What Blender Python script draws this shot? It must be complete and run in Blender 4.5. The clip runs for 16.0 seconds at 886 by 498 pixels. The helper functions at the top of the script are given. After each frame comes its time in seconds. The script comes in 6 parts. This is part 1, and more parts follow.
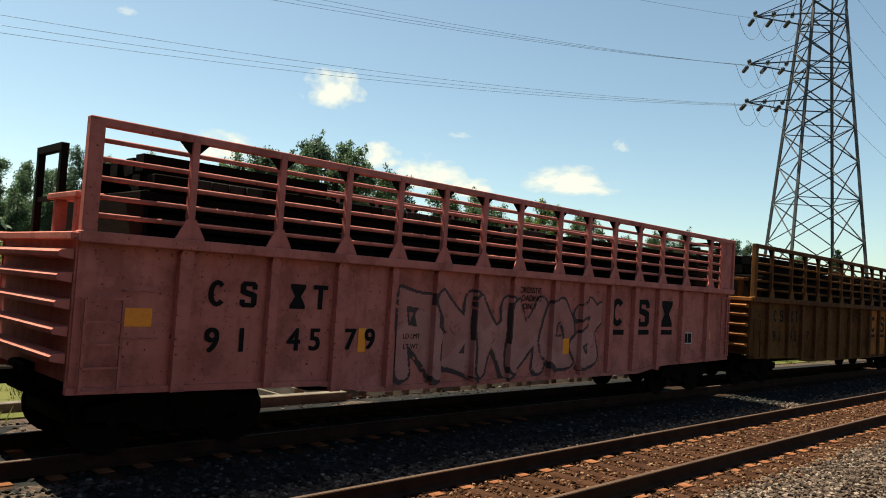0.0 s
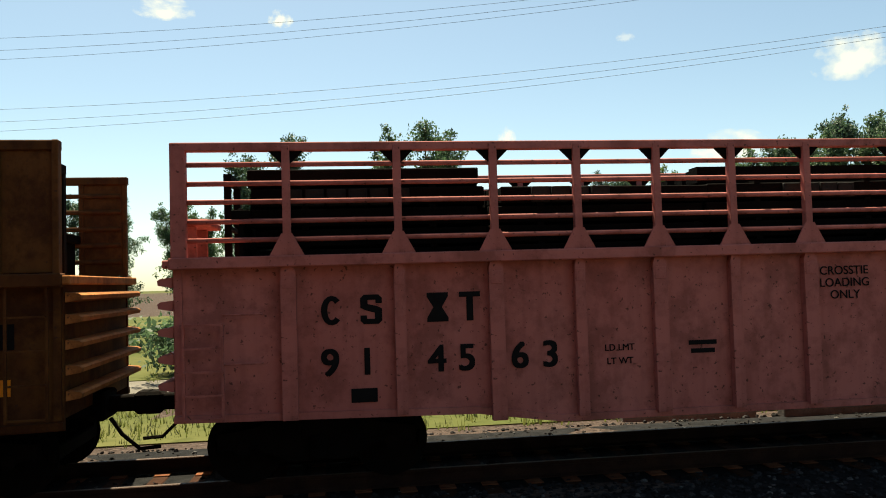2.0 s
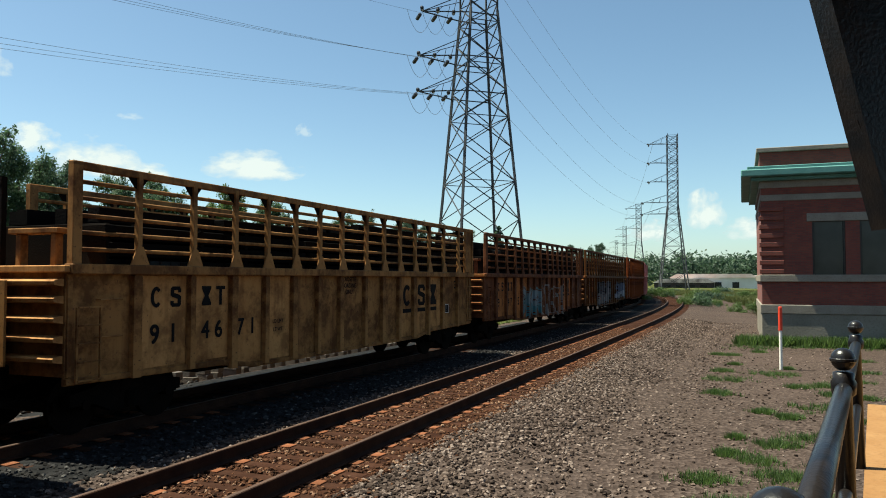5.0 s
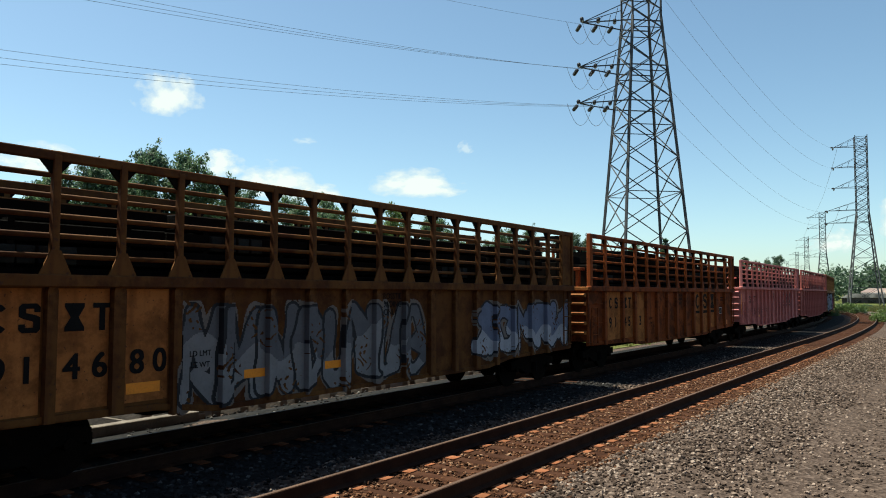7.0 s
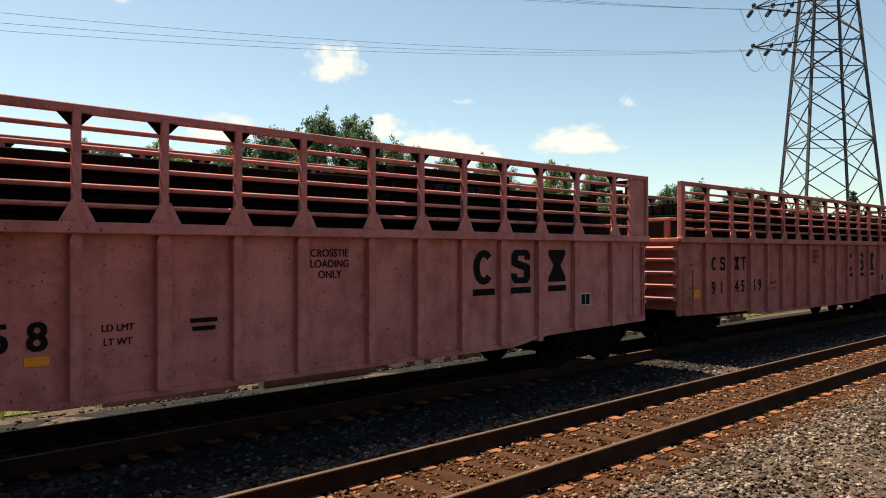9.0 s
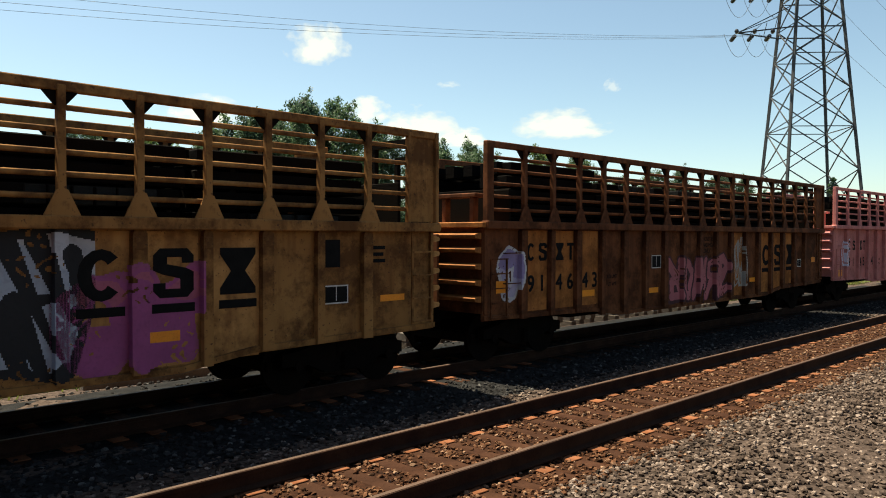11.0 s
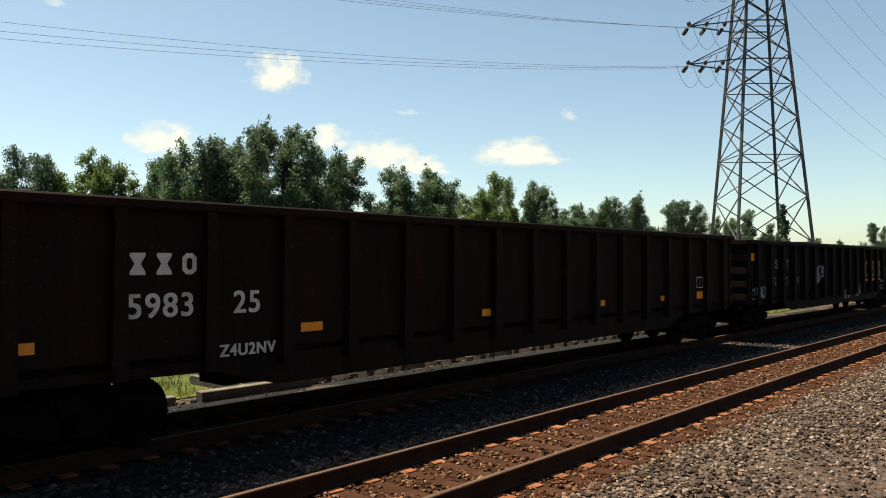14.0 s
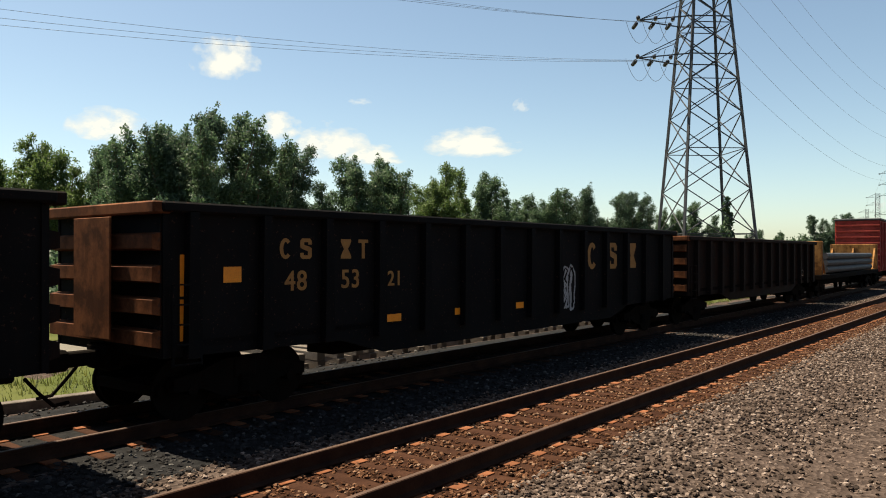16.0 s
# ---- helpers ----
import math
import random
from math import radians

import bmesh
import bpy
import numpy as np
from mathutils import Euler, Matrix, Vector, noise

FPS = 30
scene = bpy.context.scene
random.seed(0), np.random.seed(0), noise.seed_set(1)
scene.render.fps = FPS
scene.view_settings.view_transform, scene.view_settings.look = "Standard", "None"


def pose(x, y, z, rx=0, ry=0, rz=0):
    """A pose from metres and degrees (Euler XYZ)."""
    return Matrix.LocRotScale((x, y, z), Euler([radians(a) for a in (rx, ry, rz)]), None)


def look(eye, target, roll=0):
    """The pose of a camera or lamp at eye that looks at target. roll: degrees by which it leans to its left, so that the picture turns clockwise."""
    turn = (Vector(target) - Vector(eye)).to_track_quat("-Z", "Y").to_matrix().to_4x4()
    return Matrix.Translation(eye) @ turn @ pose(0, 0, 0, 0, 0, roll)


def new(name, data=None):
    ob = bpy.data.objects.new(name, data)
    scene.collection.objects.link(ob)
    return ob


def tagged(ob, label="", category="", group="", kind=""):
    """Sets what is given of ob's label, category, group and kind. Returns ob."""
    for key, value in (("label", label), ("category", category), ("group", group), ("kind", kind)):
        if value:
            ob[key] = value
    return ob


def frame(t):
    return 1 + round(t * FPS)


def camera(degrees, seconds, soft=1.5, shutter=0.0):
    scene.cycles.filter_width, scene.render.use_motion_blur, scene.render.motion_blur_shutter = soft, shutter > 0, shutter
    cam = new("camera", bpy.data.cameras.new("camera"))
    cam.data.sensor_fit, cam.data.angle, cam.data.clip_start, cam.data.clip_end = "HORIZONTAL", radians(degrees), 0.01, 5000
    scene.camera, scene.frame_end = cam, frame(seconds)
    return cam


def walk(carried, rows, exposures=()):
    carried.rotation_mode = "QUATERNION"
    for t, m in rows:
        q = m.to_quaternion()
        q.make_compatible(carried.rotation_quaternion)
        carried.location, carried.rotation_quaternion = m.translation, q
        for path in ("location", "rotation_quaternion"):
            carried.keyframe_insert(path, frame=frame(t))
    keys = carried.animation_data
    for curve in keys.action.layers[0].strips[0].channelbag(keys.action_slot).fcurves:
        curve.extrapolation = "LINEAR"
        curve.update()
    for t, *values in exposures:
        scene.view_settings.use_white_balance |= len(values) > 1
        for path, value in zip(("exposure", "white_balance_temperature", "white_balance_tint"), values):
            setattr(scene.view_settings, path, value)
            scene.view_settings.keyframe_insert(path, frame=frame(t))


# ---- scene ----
EYE_Z = 2.303          # eye above the rail heads, which are at z = 0
cam = camera(60.44, 16.0, soft=1.0)


def gaze(yaw, pitch, roll):
    return pose(0, 0, EYE_Z, 90 + pitch, 0, yaw) @ pose(0, 0, 0, 0, 0, -roll)


GAZE = (
    (0.0, 22.21, 2.67, -3.65),
    (0.5, 15.44, 1.64, -2.25),
    (1.0, 11.66, 1.73, -2.80),
    (1.5, 22.16, 1.33, -2.37),
    (1.8, 41.90, 2.34, -0.04),
    (2.0, 60.08, 2.46, 1.70),
    (2.3, 88.65, 3.84, 1.81),
    (2.5, 94.08, 2.77, 1.63),
    (2.7, 81.20, 1.20, -2.60),
    (2.8, 71.20, 2.03, -2.90),
    (2.9, 60.00, 1.75, -3.50),
    (3.0, 48.80, 1.90, -5.20),
    (3.1, 37.40, 1.89, -5.84),
    (3.2, 27.20, 2.20, -5.20),
    (5.3, -1.12, 1.88, -0.02),
    (5.5, -0.12, 1.16, 0.33),
    (6.0, 0.97, 0.28, 1.30),
    (6.5, 1.88, 2.00, 1.04),
    (7.0, 11.09, 3.34, -0.08),
    (7.5, 16.14, 0.54, 0.87),
    (8.0, 27.77, -0.57, -2.09),
    (8.5, 26.35, -0.35, 0.05),
    (8.7, 24.08, 0.34, 0.14),
    (10.8, 21.39, -0.95, 0.36),
    (11.0, 21.87, -0.96, -0.12),
    (11.5, 22.57, 0.40, -0.44),
    (12.0, 22.56, -0.73, 0.22),
    (12.5, 24.25, 0.98, 2.10),
    (13.0, 23.99, 0.22, 1.36),
    (13.5, 22.39, 0.88, 0.44),
    (14.0, 18.87, 1.07, 0.16),
    (14.5, 17.47, 0.68, 0.36),
    (15.0, 17.52, 0.12, 0.32),
    (15.5, 17.01, -0.03, 0.15),
    (16.0, 15.26, 0.33, 0.06),
)
walk(cam, [(t, gaze(a, b, c)) for t, a, b, c in GAZE],
     exposures=[(0.0, 1.52, 7300, -6), (1.0, 1.5, 6750, -5), (1.5, 1.53, 7200, -6), (2.0, 1.63, 7600, -6), (2.5, 1.57, 8050, -5), (3.0, 1.46, 7300, -8), (3.6, 1.45, 7000, -9), (5.3, 1.41, 6300, -8), (6.4, 1.45, 6300, -8), (7.2, 1.53, 6500, -8), (8.5, 1.63, 7650, -1), (11.0, 1.65, 7350, -4), (13.0, 1.54, 7300, -6), (14.5, 1.55, 7550, 0), (16.0, 1.51, 7300, 1)])


# ---- world and sun ----
SUN_AZ, SUN_EL = -76.0, 63.5     # degrees from +y towards +x
world = bpy.data.worlds.new("sky")
scene.world = world
world.use_nodes = True
wn = world.node_tree.nodes
sky = wn.new("ShaderNodeTexSky")
sky.sky_type, sky.sun_disc = "NISHITA", False
sky.sun_elevation, sky.sun_rotation = radians(SUN_EL), radians(SUN_AZ)
sky.air_density, sky.dust_density, sky.ozone_density = 0.8, 0.8, 0.6
world.node_tree.links.new(sky.outputs[0], wn["Background"].inputs[0])
wn["Background"].inputs[1].default_value = 0.06
sun = new("sun", bpy.data.lights.new("sun", "SUN"))
sun.data.energy, sun.data.angle, sun.data.color = 5.0, radians(0.53), (1.0, 0.88, 0.77)
sun.matrix_world = look((60 * math.sin(radians(SUN_AZ)), 60 * math.cos(radians(SUN_AZ)), 60 * math.tan(radians(SUN_EL))), (0, 0, 0))


# ---- materials ----
def nodes_of(name):
    m = bpy.data.materials.new(name)
    m.use_nodes = True
    nt = m.node_tree
    return m, nt, nt.nodes["Principled BSDF"]


def tex(nt, kind, vec=None, **values):
    n = nt.nodes.new(kind)
    for k, v in values.items():
        n.inputs[k].default_value = v
    if vec is not None:
        nt.links.new(vec, n.inputs["Vector"])
    return n


def ramp(nt, fac, stops):
    n = nt.nodes.new("ShaderNodeValToRGB")
    e = n.color_ramp.elements
    while len(e) < len(stops):
        e.new(0.5)
    for el, (p, c) in zip(e, stops):
        el.position, el.color = p, (*c, 1) if len(c) == 3 else c
    nt.links.new(fac, n.inputs[0])
    return n.outputs[0]


def mix(nt, fac, a, b):
    n = nt.nodes.new("ShaderNodeMix")
    n.data_type = "RGBA"
    for s, v in ((0, fac), (6, a), (7, b)):
        if hasattr(v, "links"):
            nt.links.new(v, n.inputs[s])
        else:
            n.inputs[s].default_value = v if s == 0 else (*v, 1)
    return n.outputs[2]


def coords(nt, scale=(1, 1, 1), kind="Object"):
    c = nt.nodes.new("ShaderNodeTexCoord")
    m = nt.nodes.new("ShaderNodeMapping")
    m.inputs["Scale"].default_value = scale
    nt.links.new(c.outputs[kind], m.inputs[0])
    return m.outputs[0]


def grey(v):
    return (v, v, v)


def bumpy(nt, bsdf, height, strength, distance=0.02):
    b = nt.nodes.new("ShaderNodeBump")
    b.inputs["Strength"].default_value, b.inputs["Distance"].default_value = strength, distance
    nt.links.new(height, b.inputs["Height"])
    nt.links.new(b.outputs[0], bsdf.inputs["Normal"])


def plain(name, a, b, scale=4.0, rough=0.7, metal=0.0, bump=0.3, fine=40.0, kind="Object", vary=0.0, gloss=0.3):
    """Two tones blended by coarse and fine noise, with fine relief."""
    m, nt, p = nodes_of(name)
    v = coords(nt, kind=kind)
    n1 = tex(nt, "ShaderNodeTexNoise", v, Scale=scale, Detail=5.0)
    n2 = tex(nt, "ShaderNodeTexNoise", v, Scale=fine, Detail=3.0)
    col = mix(nt, ramp(nt, n1.outputs[0], [(0.35, grey(0)), (0.65, grey(1))]), a, b)
    dark = tuple(c * 0.6 for c in a)
    col = mix(nt, ramp(nt, n2.outputs[0], [(0.5, grey(0)), (0.8, grey(0.6))]), col, dark)
    if vary:
        info = nt.nodes.new("ShaderNodeObjectInfo")
        col = mix(nt, ramp(nt, info.outputs["Random"], [(0.0, grey(0)), (1.0, grey(vary))]), col, tuple(c * 0.45 for c in b))
    nt.links.new(col, p.inputs["Base Color"])
    p.inputs["Roughness"].default_value, p.inputs["Metallic"].default_value = rough, metal
    p.inputs["Specular IOR Level"].default_value = gloss
    if bump:
        bumpy(nt, p, n2.outputs[0], bump)
    return m


def car_paint(name, base, faded, rust, amount, seed, gloss=0.07):
    """Old wagon paint: fading, rust blotches, streaks that run down, grime along the sill."""
    m, nt, p = nodes_of(name)
    v = coords(nt)
    off = nt.nodes.new("ShaderNodeVectorMath")
    off.inputs[1].default_value = (seed * 7.3, seed * 3.1, seed * 1.7)
    nt.links.new(v, off.inputs[0])
    v = off.outputs[0]
    st = nt.nodes.new("ShaderNodeMapping")
    st.inputs["Scale"].default_value = (3.0, 3.0, 0.25)
    nt.links.new(v, st.inputs[0])
    big = tex(nt, "ShaderNodeTexNoise", v, Scale=0.7, Detail=4.0)
    mid = tex(nt, "ShaderNodeTexNoise", v, Scale=5.0, Detail=6.0, Roughness=0.65)
    fine = tex(nt, "ShaderNodeTexNoise", v, Scale=21.0, Detail=4.0)
    streak = tex(nt, "ShaderNodeTexNoise", st.outputs[0], Scale=2.2, Detail=5.0)
    col = mix(nt, ramp(nt, big.outputs[0], [(0.35, grey(0)), (0.65, grey(1))]), base, faded)
    patch = tex(nt, "ShaderNodeTexNoise", v, Scale=1.6, Detail=7.0, Roughness=0.7)
    col = mix(nt, ramp(nt, patch.outputs[0], [(0.46, grey(0)), (0.6, grey(min(0.9, amount * 1.4)))]), col, tuple(c * 0.55 for c in rust))
    col = mix(nt, ramp(nt, streak.outputs[0], [(0.5, grey(0)), (0.75, grey(min(1, amount * 1.2)))]), col, rust)
    col = mix(nt, ramp(nt, mid.outputs[0], [(0.62 - 0.15 * amount, grey(0)), (0.72, grey(min(1, amount * 1.3)))]), col, tuple(c * 0.7 for c in rust))
    col = mix(nt, ramp(nt, fine.outputs[0], [(0.645, grey(0)), (0.7, grey(0.75))]), col, (0.05, 0.025, 0.018))
    nt.links.new(col, p.inputs["Base Color"])
    p.inputs["Roughness"].default_value = 0.75
    p.inputs["Specular IOR Level"].default_value = gloss
    bumpy(nt, p, mid.outputs[0], 0.25, 0.012)
    return m


RUST = (0.07, 0.025, 0.011)
M_PINK = [car_paint("salmon_paint_%d" % i, c, f, (0.13, 0.042, 0.03), a, i) for i, (c, f, a) in enumerate((
    ((0.3772, 0.123, 0.1025), (0.4346, 0.1558, 0.1312), 0.28), ((0.3444, 0.1025, 0.082), (0.41, 0.1353, 0.1107), 0.34), ((0.4592, 0.1599, 0.1476), (0.5084, 0.205, 0.1845), 0.22)))]
M_BROWN = [car_paint("rusty_ochre_paint_%d" % i, c, f, RUST, a, i + 5) for i, (c, f, a) in enumerate((
    ((0.08266, 0.03423, 0.01042), (0.1239, 0.05484, 0.01636), 0.6), ((0.2295, 0.1088, 0.03612), (0.2984, 0.1523, 0.05313), 0.5), ((0.1701, 0.03963, 0.01063), (0.241, 0.06164, 0.01594), 0.6), ((0.1148, 0.04134, 0.01813), (0.1607, 0.06093, 0.0255), 0.7)))]
M_OCHRE = [car_paint("faded_ochre_panel_paint_%d" % i, c, f, (0.08925, 0.03094, 0.01169), 0.4, i + 15) for i, (c, f) in enumerate((((0.3332, 0.1602, 0.05313), (0.4284, 0.221, 0.07969)), ((0.3094, 0.1144, 0.03179), (0.3927, 0.1591, 0.04862))))]
M_DARK = [car_paint("black_gondola_paint", (0.004, 0.0046, 0.0052), (0.0075, 0.0075, 0.008), (0.014, 0.0085, 0.0065), 0.14, 11, 0.05),
          car_paint("brown_black_gondola_paint", (0.007, 0.0055, 0.0052), (0.012, 0.0085, 0.0075), (0.03, 0.012, 0.007), 0.35, 12, 0.05)]
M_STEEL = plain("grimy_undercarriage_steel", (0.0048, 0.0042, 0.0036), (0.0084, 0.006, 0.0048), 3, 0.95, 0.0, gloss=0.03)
M_TREAD = plain("polished_wheel_rim", (0.35, 0.33, 0.31), (0.25, 0.23, 0.21), 6, 0.35, 0.9)
M_TIE = plain("creosoted_timber", (0.0042, 0.0036, 0.0036), (0.0078, 0.0066, 0.006), 2, 0.9, 0, 0.5, 30, vary=0.6, gloss=0.03)
M_TIE_END = plain("sawn_creosoted_tie_end", (0.014, 0.0145, 0.0145), (0.026, 0.027, 0.026), 6, 0.85, 0, 0.4, 30, vary=0.6, gloss=0.08)
M_GREYTIE = plain("weathered_grey_tie_wood", (0.1, 0.085, 0.072), (0.17, 0.145, 0.125), 3, 0.9, 0, 0.6, 25, vary=0.5, gloss=0.06)
M_OLDTIE = plain("weathered_rusty_tie_wood", (0.0264, 0.01056, 0.00594), (0.0495, 0.02178, 0.01254), 3, 0.9, 0, 0.6, 25, vary=0.55, gloss=0.06)
M_RAIL = plain("rusty_rail_steel", (0.022, 0.011, 0.008), (0.038, 0.019, 0.012), 3, 0.85, 0.0, 0.3, gloss=0.06)
M_RAILTOP = plain("dull_rusted_rail_head", (0.05, 0.028, 0.019), (0.075, 0.043, 0.03), 2, 0.62, 0.0, 0.1, gloss=0.2)
M_PLATE = plain("orange_rust_plate", (0.13, 0.046, 0.021), (0.22, 0.088, 0.044), 5, 0.9, 0, 0.3, vary=0.7, gloss=0.06)
M_BLACK = plain("black_lettering", (0.006, 0.006, 0.0065), (0.01, 0.01, 0.01), 6, 0.7, 0, 0, gloss=0.06)
M_WHITE = plain("white_stencil_paint", (0.55, 0.53, 0.5), (0.4, 0.38, 0.36), 6, 0.7, 0, 0)
M_FADED = plain("faded_grey_stencil_paint", (0.22, 0.17, 0.11), (0.1, 0.08, 0.055), 6, 0.8, 0, 0)
M_YELLOW = plain("faded_yellow_lettering", (0.3, 0.15, 0.04), (0.22, 0.1, 0.03), 6, 0.7, 0, 0)
M_STRIPE = plain("orange_reflector_tape", (0.8, 0.27, 0.015), (0.66, 0.21, 0.015), 5, 0.45, 0, 0)
M_IRON = plain("galvanised_lattice_steel", (0.045, 0.04725, 0.054), (0.0675, 0.06975, 0.0765), 1, 0.7, 0.3, 0)
M_INSUL = plain("dark_glazed_insulator", (0.02, 0.022, 0.03), (0.035, 0.035, 0.045), 3, 0.3, 0, 0)
M_WIRE = plain("aluminium_wire", (0.2, 0.22, 0.25), (0.28, 0.3, 0.33), 1, 0.5, 0.4, 0)
M_BARK = plain("tree_bark", (0.07, 0.05, 0.035), (0.12, 0.09, 0.065), 4, 0.95, 0, 0.6)


def leaf_mat(name, a, b):
    m, nt, p = nodes_of(name)
    g = nt.nodes.new("ShaderNodeNewGeometry")
    col = ramp(nt, g.outputs["Random Per Island"], [(0.0, a), (1.0, b)])
    nt.links.new(col, p.inputs["Base Color"])
    p.inputs["Roughness"].default_value = 0.6
    tr = nt.nodes.new("ShaderNodeBsdfTranslucent")
    nt.links.new(col, tr.inputs[0])
    ms = nt.nodes.new("ShaderNodeMixShader")
    ms.inputs[0].default_value = 0.5
    nt.links.new(p.outputs[0], ms.inputs[1])
    nt.links.new(tr.outputs[0], ms.inputs[2])
    nt.links.new(ms.outputs[0], nt.nodes["Material Output"].inputs[0])
    return m


M_LEAF = [leaf_mat("green_leaves", (0.034, 0.068, 0.033), (0.092, 0.145, 0.072)), leaf_mat("dark_green_leaves", (0.029, 0.057, 0.033), (0.07, 0.112, 0.065)),
          leaf_mat("yellow_green_leaves", (0.0578, 0.09997, 0.02449), (0.1002, 0.1476, 0.04285))]
M_GRASS = leaf_mat("meadow_grass", (0.05544, 0.07392, 0.01617), (0.1109, 0.1155, 0.03234))
M_WEED = leaf_mat("weed_leaves", (0.035, 0.07, 0.016), (0.085, 0.13, 0.033))


def stone_mat(name, stops):
    m, nt, p = nodes_of(name)
    g = nt.nodes.new("ShaderNodeNewGeometry")
    col = ramp(nt, g.outputs["Random Per Island"], stops)
    n = tex(nt, "ShaderNodeTexNoise", coords(nt), Scale=60.0, Detail=4.0)
    col = mix(nt, ramp(nt, n.outputs[0], [(0.45, grey(0)), (0.7, grey(0.5))]), col, (0.03, 0.024, 0.018))
    nt.links.new(col, p.inputs["Base Color"])
    p.inputs["Roughness"].default_value = 0.9
    p.inputs["Specular IOR Level"].default_value = 0.06
    return m


M_STONE = stone_mat("crushed_ballast_stone", [(0.0, (0.012, 0.0085, 0.0072)), (0.4, (0.062, 0.0435, 0.0355)), (0.8, (0.132, 0.096, 0.079)), (1.0, (0.25, 0.196, 0.168))])
# darker, bluer copy of the ballast stone: the train's shade put into the colour
M_SHADESTONE = stone_mat("shade_darkened_ballast_stone", [(0.0, (0.006, 0.006, 0.0065)), (0.5, (0.017, 0.0165, 0.0175)), (0.9, (0.033, 0.032, 0.033)), (1.0, (0.11, 0.105, 0.1))])


M_RUSTSTONE = stone_mat("rust_stained_ballast_stone", [(0.0, (0.02, 0.008, 0.004)), (0.45, (0.065, 0.026, 0.013)), (0.8, (0.12, 0.056, 0.03)), (1.0, (0.24, 0.15, 0.1))])


def ground_mat():
    m, nt, p = nodes_of("gravel_dirt_ground")
    v = coords(nt)
    big = tex(nt, "ShaderNodeTexNoise", v, Scale=0.12, Detail=5.0)
    mid = tex(nt, "ShaderNodeTexNoise", v, Scale=1.1, Detail=6.0, Roughness=0.65)
    vor = tex(nt, "ShaderNodeTexVoronoi", v, Scale=17.0)
    col = ramp(nt, vor.outputs["Color"], [(0.0, (0.015, 0.0108, 0.009)), (0.5, (0.047, 0.0338, 0.0282)), (1.0, (0.102, 0.076, 0.064))])
    col = mix(nt, ramp(nt, mid.outputs[0], [(0.4, grey(0)), (0.7, grey(0.6))]), col, (0.055, 0.0388, 0.0325))
    col = mix(nt, ramp(nt, big.outputs[0], [(0.5, grey(0)), (0.7, grey(0.4))]), col, (0.08, 0.0568, 0.048))
    nt.links.new(col, p.inputs["Base Color"])
    p.inputs["Roughness"].default_value = 0.95
    p.inputs["Specular IOR Level"].default_value = 0.05
    bumpy(nt, p, vor.outputs["Distance"], 0.9, 0.03)
    return m


M_GROUND = ground_mat()
M_RUSTBED = plain("rust_stained_track_bed", (0.014, 0.006, 0.004), (0.04, 0.016, 0.008), 9, 0.95, 0, 0.8, 45, gloss=0.06)
# bed colour darkened to deepen the shade beside and under the train
M_SHADEBED = plain("shade_darkened_ballast_bed", (0.008, 0.008, 0.0085), (0.017, 0.0165, 0.017), 5, 0.95, 0, 0.8, 38, gloss=0.05)
M_MEADOW = plain("far_meadow_soil", (0.04719, 0.06006, 0.01505), (0.08151, 0.08151, 0.02792), 0.15, 0.95, 0, 0.5, 3.0, gloss=0.06)
M_ROAD = plain("pale_gravel_track", (0.1188, 0.1065, 0.0891), (0.1485, 0.1337, 0.1138), 0.6, 0.95, 0, 0.4, 14.0, gloss=0.06)


def brick_mat():
    m, nt, p = nodes_of("dark_red_brickwork")
    c = nt.nodes.new("ShaderNodeTexCoord")
    sp = nt.nodes.new("ShaderNodeSeparateXYZ")
    cb = nt.nodes.new("ShaderNodeCombineXYZ")
    ad = nt.nodes.new("ShaderNodeMath")
    nt.links.new(c.outputs["Object"], sp.inputs[0])
    nt.links.new(sp.outputs[0], ad.inputs[0])
    nt.links.new(sp.outputs[1], ad.inputs[1])
    nt.links.new(ad.outputs[0], cb.inputs[0])
    nt.links.new(sp.outputs[2], cb.inputs[1])
    b = nt.nodes.new("ShaderNodeTexBrick")
    for k, val in (("Scale", 1.0), ("Mortar Size", 0.008), ("Brick Width", 0.21), ("Row Height", 0.07), ("Bias", -0.2)):
        b.inputs[k].default_value = val
    b.inputs["Color1"].default_value, b.inputs["Color2"].default_value = (0.15, 0.03375, 0.0225, 1), (0.09, 0.0225, 0.018, 1)
    b.inputs["Mortar"].default_value = (0.075, 0.045, 0.0375, 1)
    nt.links.new(cb.outputs[0], b.inputs["Vector"])
    n = tex(nt, "ShaderNodeTexNoise", c.outputs["Object"], Scale=1.3, Detail=6.0)
    col = mix(nt, ramp(nt, n.outputs[0], [(0.45, grey(0)), (0.75, grey(0.5))]), b.outputs[0], (0.195, 0.06, 0.0375))
    nt.links.new(col, p.inputs["Base Color"])
    p.inputs["Roughness"].default_value = 0.9
    bumpy(nt, p, b.outputs["Fac"], -0.4, 0.01)
    return m


M_BRICK = brick_mat()
M_LIME = plain("weathered_limestone", (0.1795, 0.1584, 0.132), (0.2218, 0.2006, 0.169), 1.5, 0.9, 0, 0.3, 20, gloss=0.06)
M_CONC = plain("stained_concrete_base", (0.1584, 0.1426, 0.1162), (0.2112, 0.1901, 0.1584), 0.8, 0.95, 0, 0.4, 12, gloss=0.06)
M_COPPER = plain("green_copper_cornice", (0.066, 0.1782, 0.165), (0.1056, 0.2376, 0.2178), 1.5, 0.6, 0, 0.1)
M_GLASS = plain("dark_window_panel", (0.012, 0.013, 0.015), (0.03, 0.03, 0.032), 1.0, 0.15, 0, 0)
